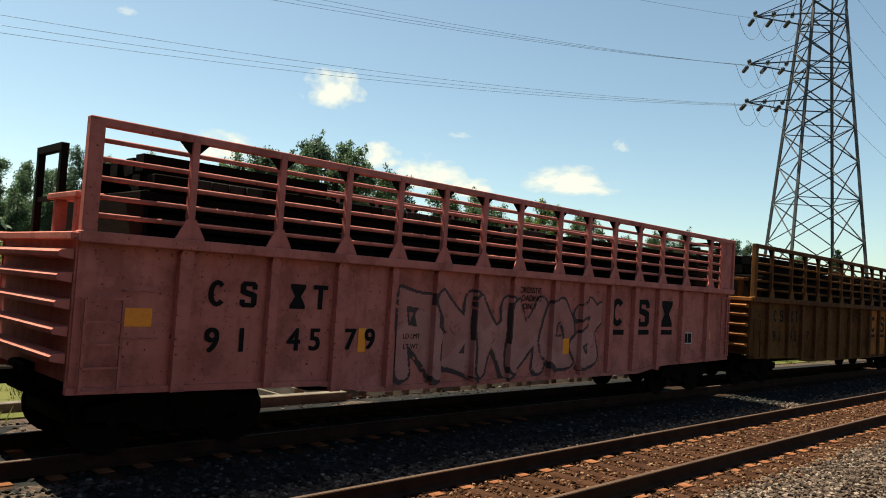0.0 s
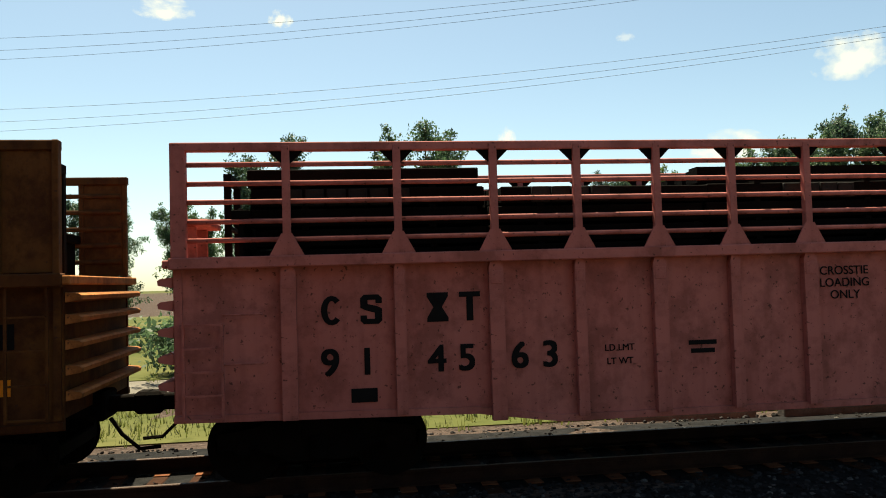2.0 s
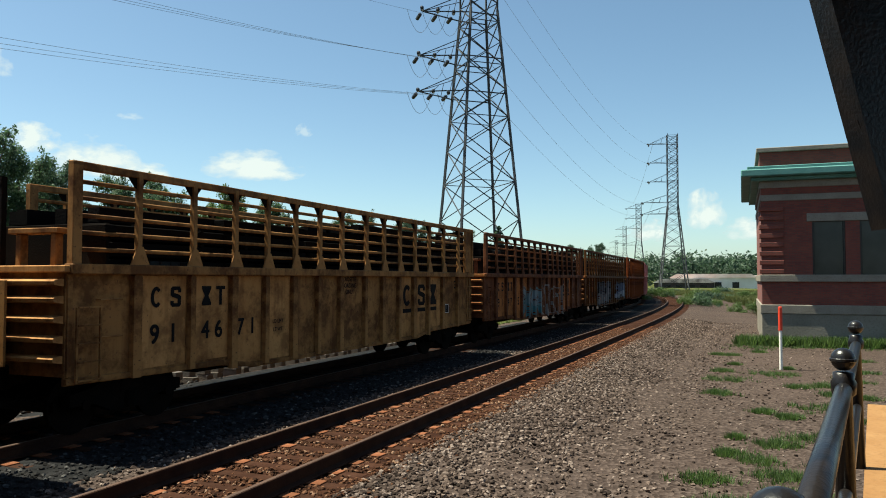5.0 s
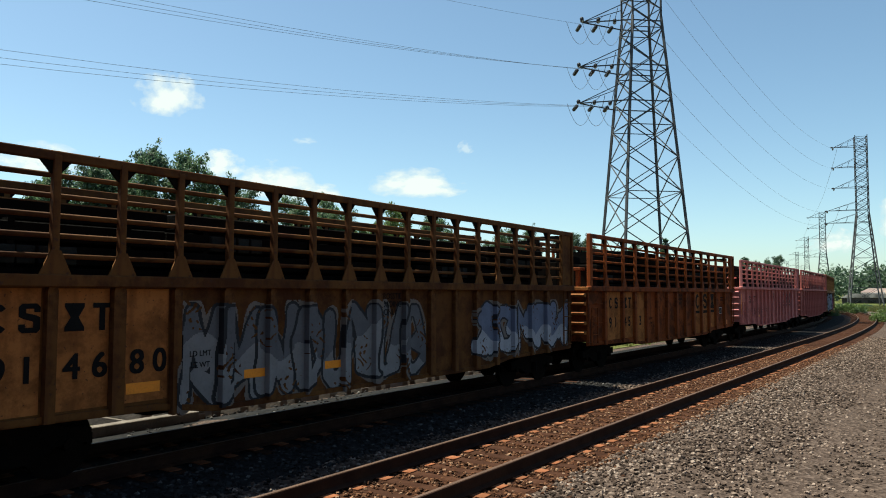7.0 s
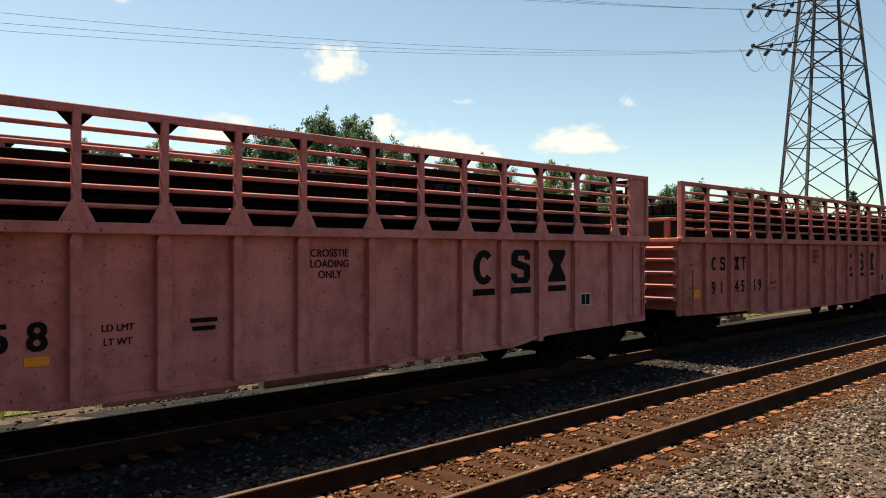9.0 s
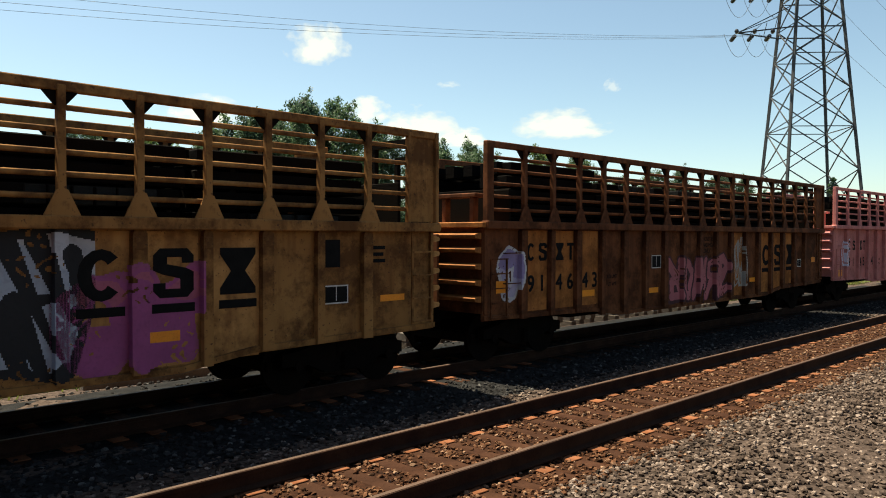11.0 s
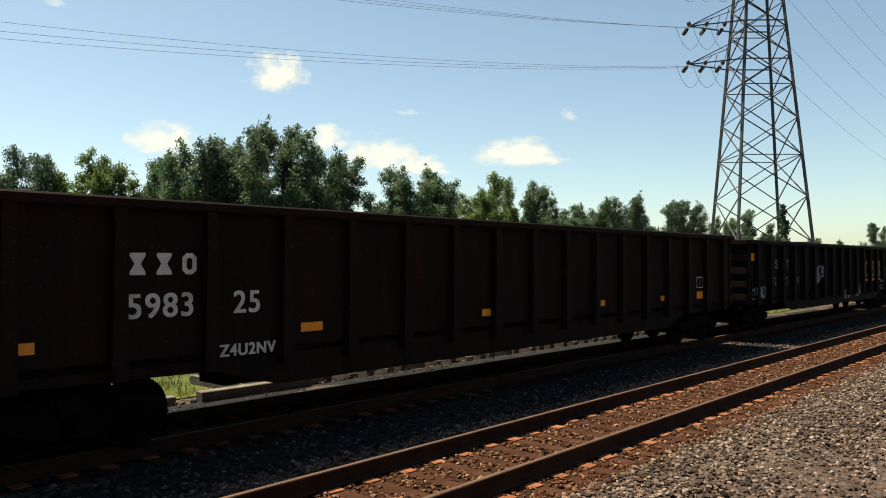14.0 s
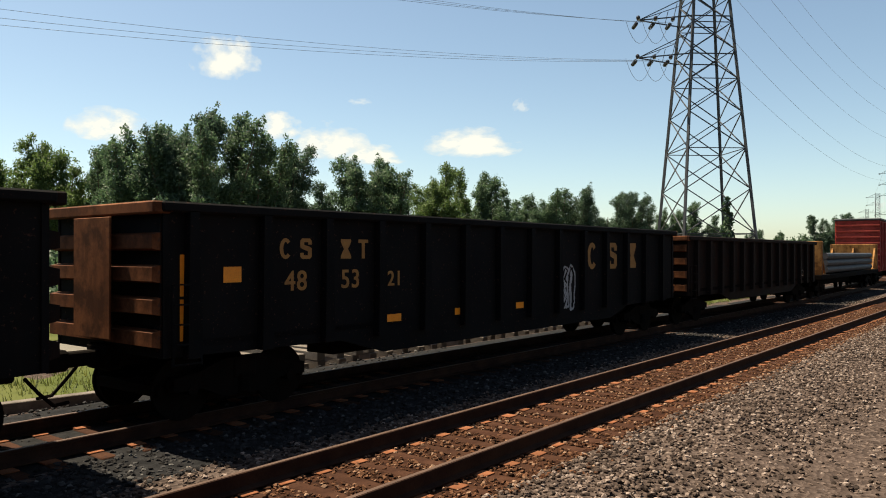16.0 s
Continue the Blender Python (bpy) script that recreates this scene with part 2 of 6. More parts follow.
M_BLKPAINT = plain("chipped_black_gloss_paint", (0.006, 0.0065, 0.008), (0.014, 0.011, 0.01), 9, 0.3, 0, 0.12, 60, gloss=0.35)
M_DECK = plain("sunlit_orange_deck_boards", (0.21, 0.11, 0.045), (0.25, 0.14, 0.06), 2, 0.8, 0, 0.3, 20, gloss=0.06)


# ---- mesh tools ----
class Build:
    """Collects vertices and faces, then makes one mesh."""

    def __init__(self):
        self.v, self.f, self.m = [], [], []

    def add(self, verts, faces, mi=0):
        o = len(self.v)
        self.v += [tuple(p) for p in verts]
        self.f += [tuple(i + o for i in q) for q in faces]
        self.m += [mi] * len(faces)
        return self

    def box(self, x0, x1, y0, y1, z0, z1, c=0.0, mi=0):
        if c <= 0:
            v = [(x, y, z) for x in (x0, x1) for y in (y0, y1) for z in (z0, z1)]
            return self.add(v, [(0, 1, 3, 2), (4, 6, 7, 5), (0, 4, 5, 1), (2, 3, 7, 6), (0, 2, 6, 4), (1, 5, 7, 3)], mi)
        bm = bmesh.new()
        bmesh.ops.create_cube(bm, size=1.0, matrix=Matrix.LocRotScale(((x0 + x1) / 2, (y0 + y1) / 2, (z0 + z1) / 2), None, (x1 - x0, y1 - y0, z1 - z0)))
        bmesh.ops.bevel(bm, geom=bm.edges[:], offset=c, segments=1, affect="EDGES")
        bm.verts.index_update()
        self.add([p.co for p in bm.verts], [[p.index for p in q.verts] for q in bm.faces], mi)
        bm.free()
        return self

    def prism(self, poly, y0, y1, mi=0):
        """A polygon in x and z, run from y0 to y1."""
        n = len(poly)
        v = [(x, y0, z) for x, z in poly] + [(x, y1, z) for x, z in poly]
        f = [tuple(range(n)), tuple(range(2 * n - 1, n - 1, -1))] + [(i, i + n, (i + 1) % n + n, (i + 1) % n) for i in range(n)]
        return self.add(v, f, mi)

    def beam(self, a, b, w, h=None, mi=0):
        a, b = Vector(a), Vector(b)
        h = h or w
        d = (b - a).normalized()
        s = d.cross(Vector((0, 0, 1)))
        s = Vector((1, 0, 0)) if s.length < 1e-3 else s.normalized()
        u = s.cross(d)
        v = [p + s * (w / 2 * i) + u * (h / 2 * j) for p in (a, b) for i, j in ((-1, -1), (1, -1), (1, 1), (-1, 1))]
        return self.add(v, [(3, 2, 1, 0), (4, 5, 6, 7)] + [(i, (i + 1) % 4, (i + 1) % 4 + 4, i + 4) for i in range(4)], mi)

    def tube(self, pts, rad, n=10, mi=0):
        """Round tube through points; rad is one radius or a list."""
        pts = [Vector(p) for p in pts]
        rad = rad if isinstance(rad, (list, tuple)) else [rad] * len(pts)
        o, v, f = 0, [], []
        for i, p in enumerate(pts):
            d = (pts[min(i + 1, len(pts) - 1)] - pts[max(i - 1, 0)]).normalized()
            s = d.cross(Vector((0, 0, 1)))
            s = d.cross(Vector((1, 0, 0))).normalized() if s.length < 1e-2 else s.normalized()
            u = s.cross(d)
            v += [p + (s * math.cos(k * 2 * math.pi / n) + u * math.sin(k * 2 * math.pi / n)) * rad[i] for k in range(n)]
        for i in range(len(pts) - 1):
            f += [(i * n + k, i * n + (k + 1) % n, (i + 1) * n + (k + 1) % n, (i + 1) * n + k) for k in range(n)]
        f += [tuple(range(n - 1, -1, -1)), tuple((len(pts) - 1) * n + k for k in range(n))]
        return self.add(v, f, mi)

    def mesh(self, name, smooth=False):
        me = bpy.data.meshes.new(name)
        me.from_pydata(self.v, [], self.f)
        if any(self.m):
            me.polygons.foreach_set("material_index", self.m)
        if smooth:
            me.polygons.foreach_set("use_smooth", [True] * len(self.f))
        me.update()
        return me


def part(name, data, material, parent=None, label="", at=None):
    """One mesh object under a thing or a part; the material sits on the object, so that alike parts share a mesh."""
    me = data.mesh(name) if isinstance(data, Build) else data
    ms = material if isinstance(material, (list, tuple)) else [material]
    while len(me.materials) < len(ms):
        me.materials.append(None)
    ob = new(name, me)
    for slot, m in zip(ob.material_slots, ms):
        slot.link = "OBJECT"
        slot.material = m
    ob.parent = parent
    if at is not None:
        ob.matrix_basis = at if isinstance(at, Matrix) else Matrix.Translation(at)
    return tagged(ob, label) if label else ob


CACHE = {}


def shared(key, make):
    if key not in CACHE:
        CACHE[key] = make()
    return CACHE[key]


# ---- the line of the two tracks ----
NEAR_D, SPACING, AZ0, BEND, BEND2 = 5.842, 4.386, 22.19, 0.163, -0.309
STEP = 0.25
S_ALL = np.arange(-420.0, 520.0, STEP)
_c = np.clip(S_ALL, -45.0, 165.0) / 100
HEAD = radians(AZ0) + BEND * _c + BEND2 * _c ** 2
_i0 = int(np.argmin(abs(S_ALL)))
_x, _y = np.cumsum(np.sin(HEAD) * STEP), np.cumsum(np.cos(HEAD) * STEP)
LX = _x - _x[_i0] - NEAR_D * math.cos(radians(AZ0))
LY = _y - _y[_i0] + NEAR_D * math.sin(radians(AZ0))


def on_line(s, off=0.0, z=0.0):
    """The point s metres along the near track's centre line and off metres to the far side of it."""
    h = np.interp(s, S_ALL, HEAD)
    return Vector((np.interp(s, S_ALL, LX) - math.cos(h) * off, np.interp(s, S_ALL, LY) + math.sin(h) * off, z))


def heading(s):
    return float(np.interp(s, S_ALL, HEAD))


def line_pose(s, off=0.0, z=0.0):
    """x along the line, y to its far side."""
    p = on_line(s, off, z)
    return pose(p.x, p.y, p.z, 0, 0, 90 - math.degrees(heading(s)))


def sweep(profile, s0, s1, off, step=1.0):
    """A closed profile of (across, z) swept along the line."""
    b, n = Build(), len(profile)
    ss = np.arange(s0, s1 + 0.01, step)
    v = []
    for s in ss:
        v += [on_line(s, off + a, z) for a, z in profile]
    f = []
    for i in range(len(ss) - 1):
        f += [(i * n + k, (i + 1) * n + k, (i + 1) * n + (k + 1) % n, i * n + (k + 1) % n) for k in range(n)]
    f += [tuple(range(n)), tuple((len(ss) - 1) * n + k for k in range(n - 1, -1, -1))]
    return b.add(v, f)


# ---- ground ----
def ground_height(s, off):
    """Ballast bed between and beside the tracks, falling to dirt."""
    if -2.3 < off < SPACING + 2.4:
        bed = -0.225
    elif off <= -2.3:
        bed = -0.225 - 0.2 * min(1.0, (-2.3 - off) / 1.6)
    else:
        bed = -0.225 - 0.33 * min(1.0, (off - SPACING - 2.4) / 1.6)
    return bed


def make_ground():
    offs = [-600, -250, -90, -40, -25, -16, -11, -8, -6, -5, -4.2, -3.6, -3.0, -2.5, -2.2, -1.5, -0.75, 0, 0.75, 1.5, 2.2, 3, 3.7, 4.4, 5.2, 6, 6.7, 7.3, 8, 8.6, 9.5, 12, 16, 24, 40, 90, 250, 700]
    ss = list(range(-40, 61, 2)) + [70, 80, 90, 100, 115, 130, 145, 160]
    b, n = Build(), len(offs)
    v = []
    for s in ss:
        for o in offs:
            p = on_line(s, o if -25 < o < 40 else 0, 0)
            h = heading(s) if -25 < o < 40 else radians(AZ0)
            if not -25 < o < 40:
                # far parts are laid out square so that the sheet never folds
                q = Vector((math.sin(radians(AZ0)), math.cos(radians(AZ0)), 0))
                p = Vector((-math.cos(radians(AZ0)), math.sin(radians(AZ0)), 0)) * (o + NEAR_D) + q * s * (1 + abs(o) / 60)
            z = ground_height(s, o) + 0.03 * noise.noise((p.x * 0.5, p.y * 0.5, 0)) * (abs(o) > 2.2)
            v.append((p.x, p.y, z))
    b.add(v, [(i * n + k, i * n + k + 1, (i + 1) * n + k + 1, (i + 1) * n + k) for i in range(len(ss) - 1) for k in range(n - 1)])
    tagged(part("ground", b, M_GROUND), "grey brown crushed stone and packed dirt ground", "ground", kind="structure")
    far = Build().add([(-3000, -3000, -0.62), (3000, -3000, -0.62), (3000, 3000, -0.62), (-3000, 3000, -0.62)], [(0, 1, 2, 3)])
    tagged(part("ground_far", far, M_MEADOW), "flat green meadow reaching to the horizon", "ground", kind="structure")


make_ground()

RAIL = [(-0.076, -0.19), (0.076, -0.19), (0.076, -0.176), (0.014, -0.15), (0.012, -0.05), (0.038, -0.04), (0.038, -0.004), (0.03, 0.0),
        (-0.03, 0.0), (-0.038, -0.004), (-0.038, -0.04), (-0.012, -0.05), (-0.014, -0.15), (-0.076, -0.176)]


TIE_SPOTS = {}


def tie_mesh():
    return Build().box(-0.105, 0.105, -1.3, 1.3, -0.12, 0.02, 0.012).mesh("tie")


def track(name, off, label, tie_material, rail_material, s_a, s_b):
    root = tagged(new(name), label, "railway track", kind="structure")
    for side in (-0.75, 0.75):
        part("rail", sweep(RAIL, -140, 200, off + side, 1.0), rail_material, root)
        part("rail_head", sweep([(-0.027, -0.001), (0.027, -0.001), (0.027, 0.003), (-0.027, 0.003)], -140, 200, off + side, 1.0), M_RAILTOP, root, "dull brown running surface")
    rnd = random.Random(4 + int(off))
    tm = shared("tie", tie_mesh)
    pm = shared("plate", lambda: Build().box(-0.1, 0.1, -0.23, 0.23, 0, 0.016, 0.004).add([(-0.02, 0.15, 0.015), (0.02, 0.15, 0.015), (0.02, 0.12, 0.045), (-0.02, 0.12, 0.045)], [(0, 1, 2, 3)]).mesh("tie_plate"))
    rest = Build()
    spots = TIE_SPOTS.setdefault(off, [])
    s = -60.0
    while s < 170:
        s += 0.53 + rnd.uniform(-0.02, 0.02)
        spots.append(s)
        at = line_pose(s, off + rnd.uniform(-0.05, 0.05), -0.224 + rnd.uniform(-0.01, 0.004)) @ pose(0, 0, 0, rnd.uniform(-0.4, 0.4), 0, rnd.uniform(-1.5, 1.5))
        if s_a < s < s_b:
            part("tie", tm, tie_material, root, at=at)
            for side in (-0.75, 0.75):
                part("tie_plate", pm, M_PLATE, root, at=at @ pose(rnd.uniform(-0.02, 0.02), side + rnd.uniform(-0.02, 0.02), 0.02, 0, 0, rnd.uniform(-4, 4)))
        else:
            rest.add([at @ Vector(c.co) for c in tm.vertices], [tuple(q.vertices) for q in tm.polygons])
    tagged(part("tie_row", rest, tie_material, root), kind="stuff")


tagged(part("ground_trackbed", sweep([(-1.42, -0.27), (-1.35, -0.218), (1.35, -0.218), (1.42, -0.27)], -60, 170, 0, 1.0), M_RUSTBED), "rust brown stone bed of the near track", "ground", kind="structure")
# dark strip laid where the train's shade falls, shade painted as colour
tagged(part("ground_ballast_bed", sweep([(1.8, -0.27), (1.95, -0.216), (SPACING + 2.3, -0.216), (SPACING + 2.6, -0.3)], -60, 170, 0, 1.0), M_SHADEBED), "stone bed under the train, coloured dark for its shade", "ground", kind="structure")
track("track_near", 0.0, "rusty railway track on weathered ties in ballast", M_OLDTIE, M_RAIL, -4, 42)
track("track_far", SPACING, "railway track under the train, dark ties", M_OLDTIE, M_RAIL, -14, 12)


def scatter_stones(name, count, where, size, seed, label, material=None, sink=0.0):
    """Crushed stones, each a small uneven lump, in one mesh."""
    rng = np.random.default_rng(seed)
    base = np.array([(1, 0, 0), (-1, 0, 0), (0, 1, 0), (0, -1, 0), (0, 0, 1), (0, 0, -1), (.6, .6, .55), (-.6, .5, .6), (.5, -.65, .5), (-.6, -.55, .5)], float)
    bm = bmesh.new()
    for p in base:
        bm.verts.new(p)
    bmesh.ops.convex_hull(bm, input=bm.verts[:])
    bm.verts.index_update()
    tri = np.array([[v.index for v in f.verts] for f in bm.faces])
    bm.free()
    nv = len(base)
    V, F = [], []
    for i in range(count):
        s, off = where(rng)
        p = on_line(s, off, ground_height(s, off))
        a = rng.normal(size=(3, 3))
        q, _ = np.linalg.qr(a)
        sz = size * rng.uniform(0.5, 1.25)
        v = (base * rng.uniform(0.65, 1.2, (nv, 1))) @ q * sz * np.array([1, 1, 0.75])
        V.append(v + np.array([p.x, p.y, p.z - sink + sz * rng.uniform(-0.1, 0.45)]))
        F.append(tri + i * nv)
    V, F = np.concatenate(V), np.concatenate(F)
    me = bpy.data.meshes.new(name)
    me.from_pydata(V.tolist(), [], F.tolist())
    tagged(part(name, me, material or M_STONE), label, "gravel", kind="stuff")


def near_shoulder(rng):
    s = -9 + 60 * rng.random() ** 1.6
    return s, -1.36 - abs(rng.normal()) * 1.6 if rng.random() < 0.93 else -rng.uniform(3, 9)


def between_ties(rng):
    s = -6 + 46 * rng.random() ** 1.6
    i = int(np.searchsorted(TIE_SPOTS[0.0], s))
    a, b = TIE_SPOTS[0.0][i - 1] + 0.1, TIE_SPOTS[0.0][i] - 0.1
    return a + (b - a) * rng.random() if rng.random() < 0.93 else s, rng.uniform(-1.5, 1.3)


def far_edge(rng):
    return -9 + 60 * rng.random() ** 1.5, 1.25 + 0.75 * rng.random() ** 1.3


def rust_edge(rng):
    return -9 + 60 * rng.random() ** 1.6, -1.25 - abs(rng.normal()) * 0.28


def between_tracks(rng):
    return -9 + 60 * rng.random() ** 1.5, rng.uniform(1.75, SPACING - 1.1)


def far_bed(rng):
    return rng.uniform(-22, 16), rng.uniform(SPACING - 1.2, SPACING + 3.4)


STONES = 1
scatter_stones("ballast_shoulder", 46000 * STONES, near_shoulder, 0.036, 1, "sunlit crushed ballast stones beside the near rail")
scatter_stones("ballast_in_track", 26000 * STONES, between_ties, 0.032, 2, "brown ballast stones between the ties", M_RUSTSTONE, -0.008)
# the next two scatters carry the train's shade in their stone colour
scatter_stones("ballast_between_tracks", 14000 * STONES, between_tracks, 0.042, 3, "ballast stones between the two tracks, train shade in their colour", M_SHADESTONE)
scatter_stones("ballast_under_train", 3000 * STONES, far_bed, 0.042, 4, "ballast stones round the far track, train shade in their colour", M_SHADESTONE)
scatter_stones("ballast_far_edge", 7000 * STONES, far_edge, 0.036, 6, "grey ballast stones along the inner tie ends")
scatter_stones("ballast_rust_edge", 2600 * STONES, rust_edge, 0.034, 5, "rust stained ballast stones along the tie ends", M_RUSTSTONE)


# ---- spare ties laid out beyond the far track ----
def spare_ties():
    rnd = random.Random(31)
    me = Build().box(-0.115, 0.115, 0, 2.5, 0, 0.2, 0.012).mesh("spare_tie")
    for i in range(34):
        s = 9.2 + i * 0.58 + rnd.uniform(-0.05, 0.05)
        z = ground_height(s, SPACING + 3.0)
        for k in range(2):
            ob = tagged(part("spare_tie", me, M_GREYTIE), "weathered grey brown spare tie stacked beside the far track", "railway tie", "spare ties beside the track")
            ob.matrix_basis = line_pose(s + rnd.uniform(-0.02, 0.02), SPACING + 2.75 + rnd.uniform(-0.1, 0.1), z - 0.02 + 0.2 * k) @ pose(0, 0, 0, 0, 0, rnd.uniform(-3, 3))
    for s, off, turn in ((7.6, 3.4, 82), (6.2, 5.4, 95), (10.0, 2.35, 90)):
        ob = tagged(part("spare_tie", me, M_GREYTIE), "weathered spare tie lying loose along the track", "railway tie", "spare ties beside the track")
        ob.matrix_basis = line_pose(s, SPACING + off, ground_height(s, SPACING + off) - 0.01) @ pose(0, 0, 0, 0, 0, turn)


spare_ties()


# ---- train ----
CAR_L, GAP, SPEED, FIRST = 16.4, 1.15, 20.1, 3.2
CHORD, TOP = 2.58, 3.94
CLOSE_POSTS = tuple(1.92 + 0.868 * i for i in range(16))
EVEN_POSTS = (1.05,) + CLOSE_POSTS
WIDE_POSTS = (1.18, 2.62, 3.7, 4.79, 5.87, 6.96, 8.04, 9.13, 10.21, 11.3, 12.38, 13.46, 14.91)
POSTS = (1.27, 2.53, 3.66, 4.67, 5.66, 6.62, 7.6, 8.8, 9.78, 10.74, 11.73, 12.74, 13.87, 15.13)
PANEL_Y, POST_Y = 1.40, 1.508


def text_mesh(s, size, bold=0.012, spacing=1.0):
    def make():
        cu = bpy.data.curves.new("lettering", "FONT")
        cu.body, cu.size, cu.align_x, cu.space_character = s, size, "CENTER", spacing
        ob = bpy.data.objects.new("lettering", cu)
        scene.collection.objects.link(ob)
        me = bpy.data.meshes.new_from_object(ob.evaluated_get(bpy.context.evaluated_depsgraph_get()))
        bpy.data.objects.remove(ob)
        me.materials.clear()
        if bold > 0:
            v, f = np.array([p.co for p in me.vertices]), [tuple(p.vertices) for p in me.polygons]
            b = Build()
            for i, (dx, dy) in enumerate(((0, 0), (bold, bold * 0.6), (-bold, bold * 0.6), (bold, -bold * 0.6), (-bold, -bold * 0.6))):
                b.add([(x + dx, y + dy, i * 0.0006) for x, y, _ in v], f)
            return b.mesh("lettering")
        return me
    return shared(("text", s, size, bold, spacing), make)


def side_at(x, z, y=PANEL_Y + 0.004):
    """Places flat lettering upright on the near side of a wagon."""
    return pose(x, -y, z, 90, 0, 0)


def letter_block(kind, w, h):
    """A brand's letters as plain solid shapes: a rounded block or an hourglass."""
    def make():
        b = Build()
        if kind == "hourglass":
            p = [(-w / 2, 0), (w / 2, 0), (w / 2, h * 0.14), (w * 0.2, h * 0.5), (w / 2, h * 0.86), (w / 2, h), (-w / 2, h), (-w / 2, h * 0.86), (-w * 0.2, h * 0.5), (-w / 2, h * 0.14)]
        else:
            c = w * 0.28
            p = [(-w / 2 + c, 0), (w / 2 - c, 0), (w / 2, c), (w / 2, h - c), (w / 2 - c, h), (-w / 2 + c, h), (-w / 2, h - c), (-w / 2, c)]
            if kind == "crescent":
                t, q = w * 0.3, [math.radians(d) for d in range(42, 319, 23)]
                ou = [(w / 2 * math.cos(g), h / 2 + h / 2 * math.sin(g)) for g in q]
                iv = [((w / 2 - t) * math.cos(g), h / 2 + (h / 2 - t * 0.8) * math.sin(g)) for g in q]
                n = len(q)
                b.add([(x, 0, z) for x, z in ou + iv], [(i, i + 1, i + 1 + n, i + n) for i in range(n - 1)])
                return b.mesh("lettering")
            if kind == "ring":
                t = w * 0.3
                q = [(x * (1 - 2 * t / w), h / 2 + (z - h / 2) * (1 - 2 * t / h)) for x, z in p]
                n = len(p)
                b.add([(x, 0, z) for x, z in p + q], [(i, (i + 1) % n, (i + 1) % n + n, i + n) for i in range(n)])
                return b.mesh("lettering")
            if kind == "notched":
                c = w * 0.16
                p = [(-w / 2 + c, 0), (w / 2 - c, 0), (w / 2, c), (w / 2, h * 0.52), (w * 0.3, h * 0.6), (-w * 0.16, h * 0.68), (-w * 0.16, h * 0.82), (w * 0.2, h * 0.82), (w * 0.2, h * 0.7), (w / 2, h * 0.7), (w / 2, h - c), (w / 2 - c, h),
                     (-w / 2 + c, h), (-w / 2, h - c), (-w / 2, h * 0.56), (-w * 0.3, h * 0.48), (w * 0.16, h * 0.38), (w * 0.16, h * 0.18), (-w * 0.2, h * 0.18), (-w * 0.2, h * 0.3), (-w / 2, h * 0.3), (-w / 2, c)]
            if kind == "hammer":
                t = w * 0.16
                p = [(-t, 0), (t, 0), (t, h * 0.82), (w / 2, h * 0.82), (w / 2, h), (-w / 2, h), (-w / 2, h * 0.82), (-t, h * 0.82)]
            if kind == "bar":
                p = [(-w / 2, 0), (w / 2, 0), (w / 2, h), (-w / 2, h)]
        n = len(p)
        b.add([(x, 0, z) for x, z in p], [tuple(range(n))])
        return b.mesh("lettering")
    return shared(("block", kind, w, h), make)


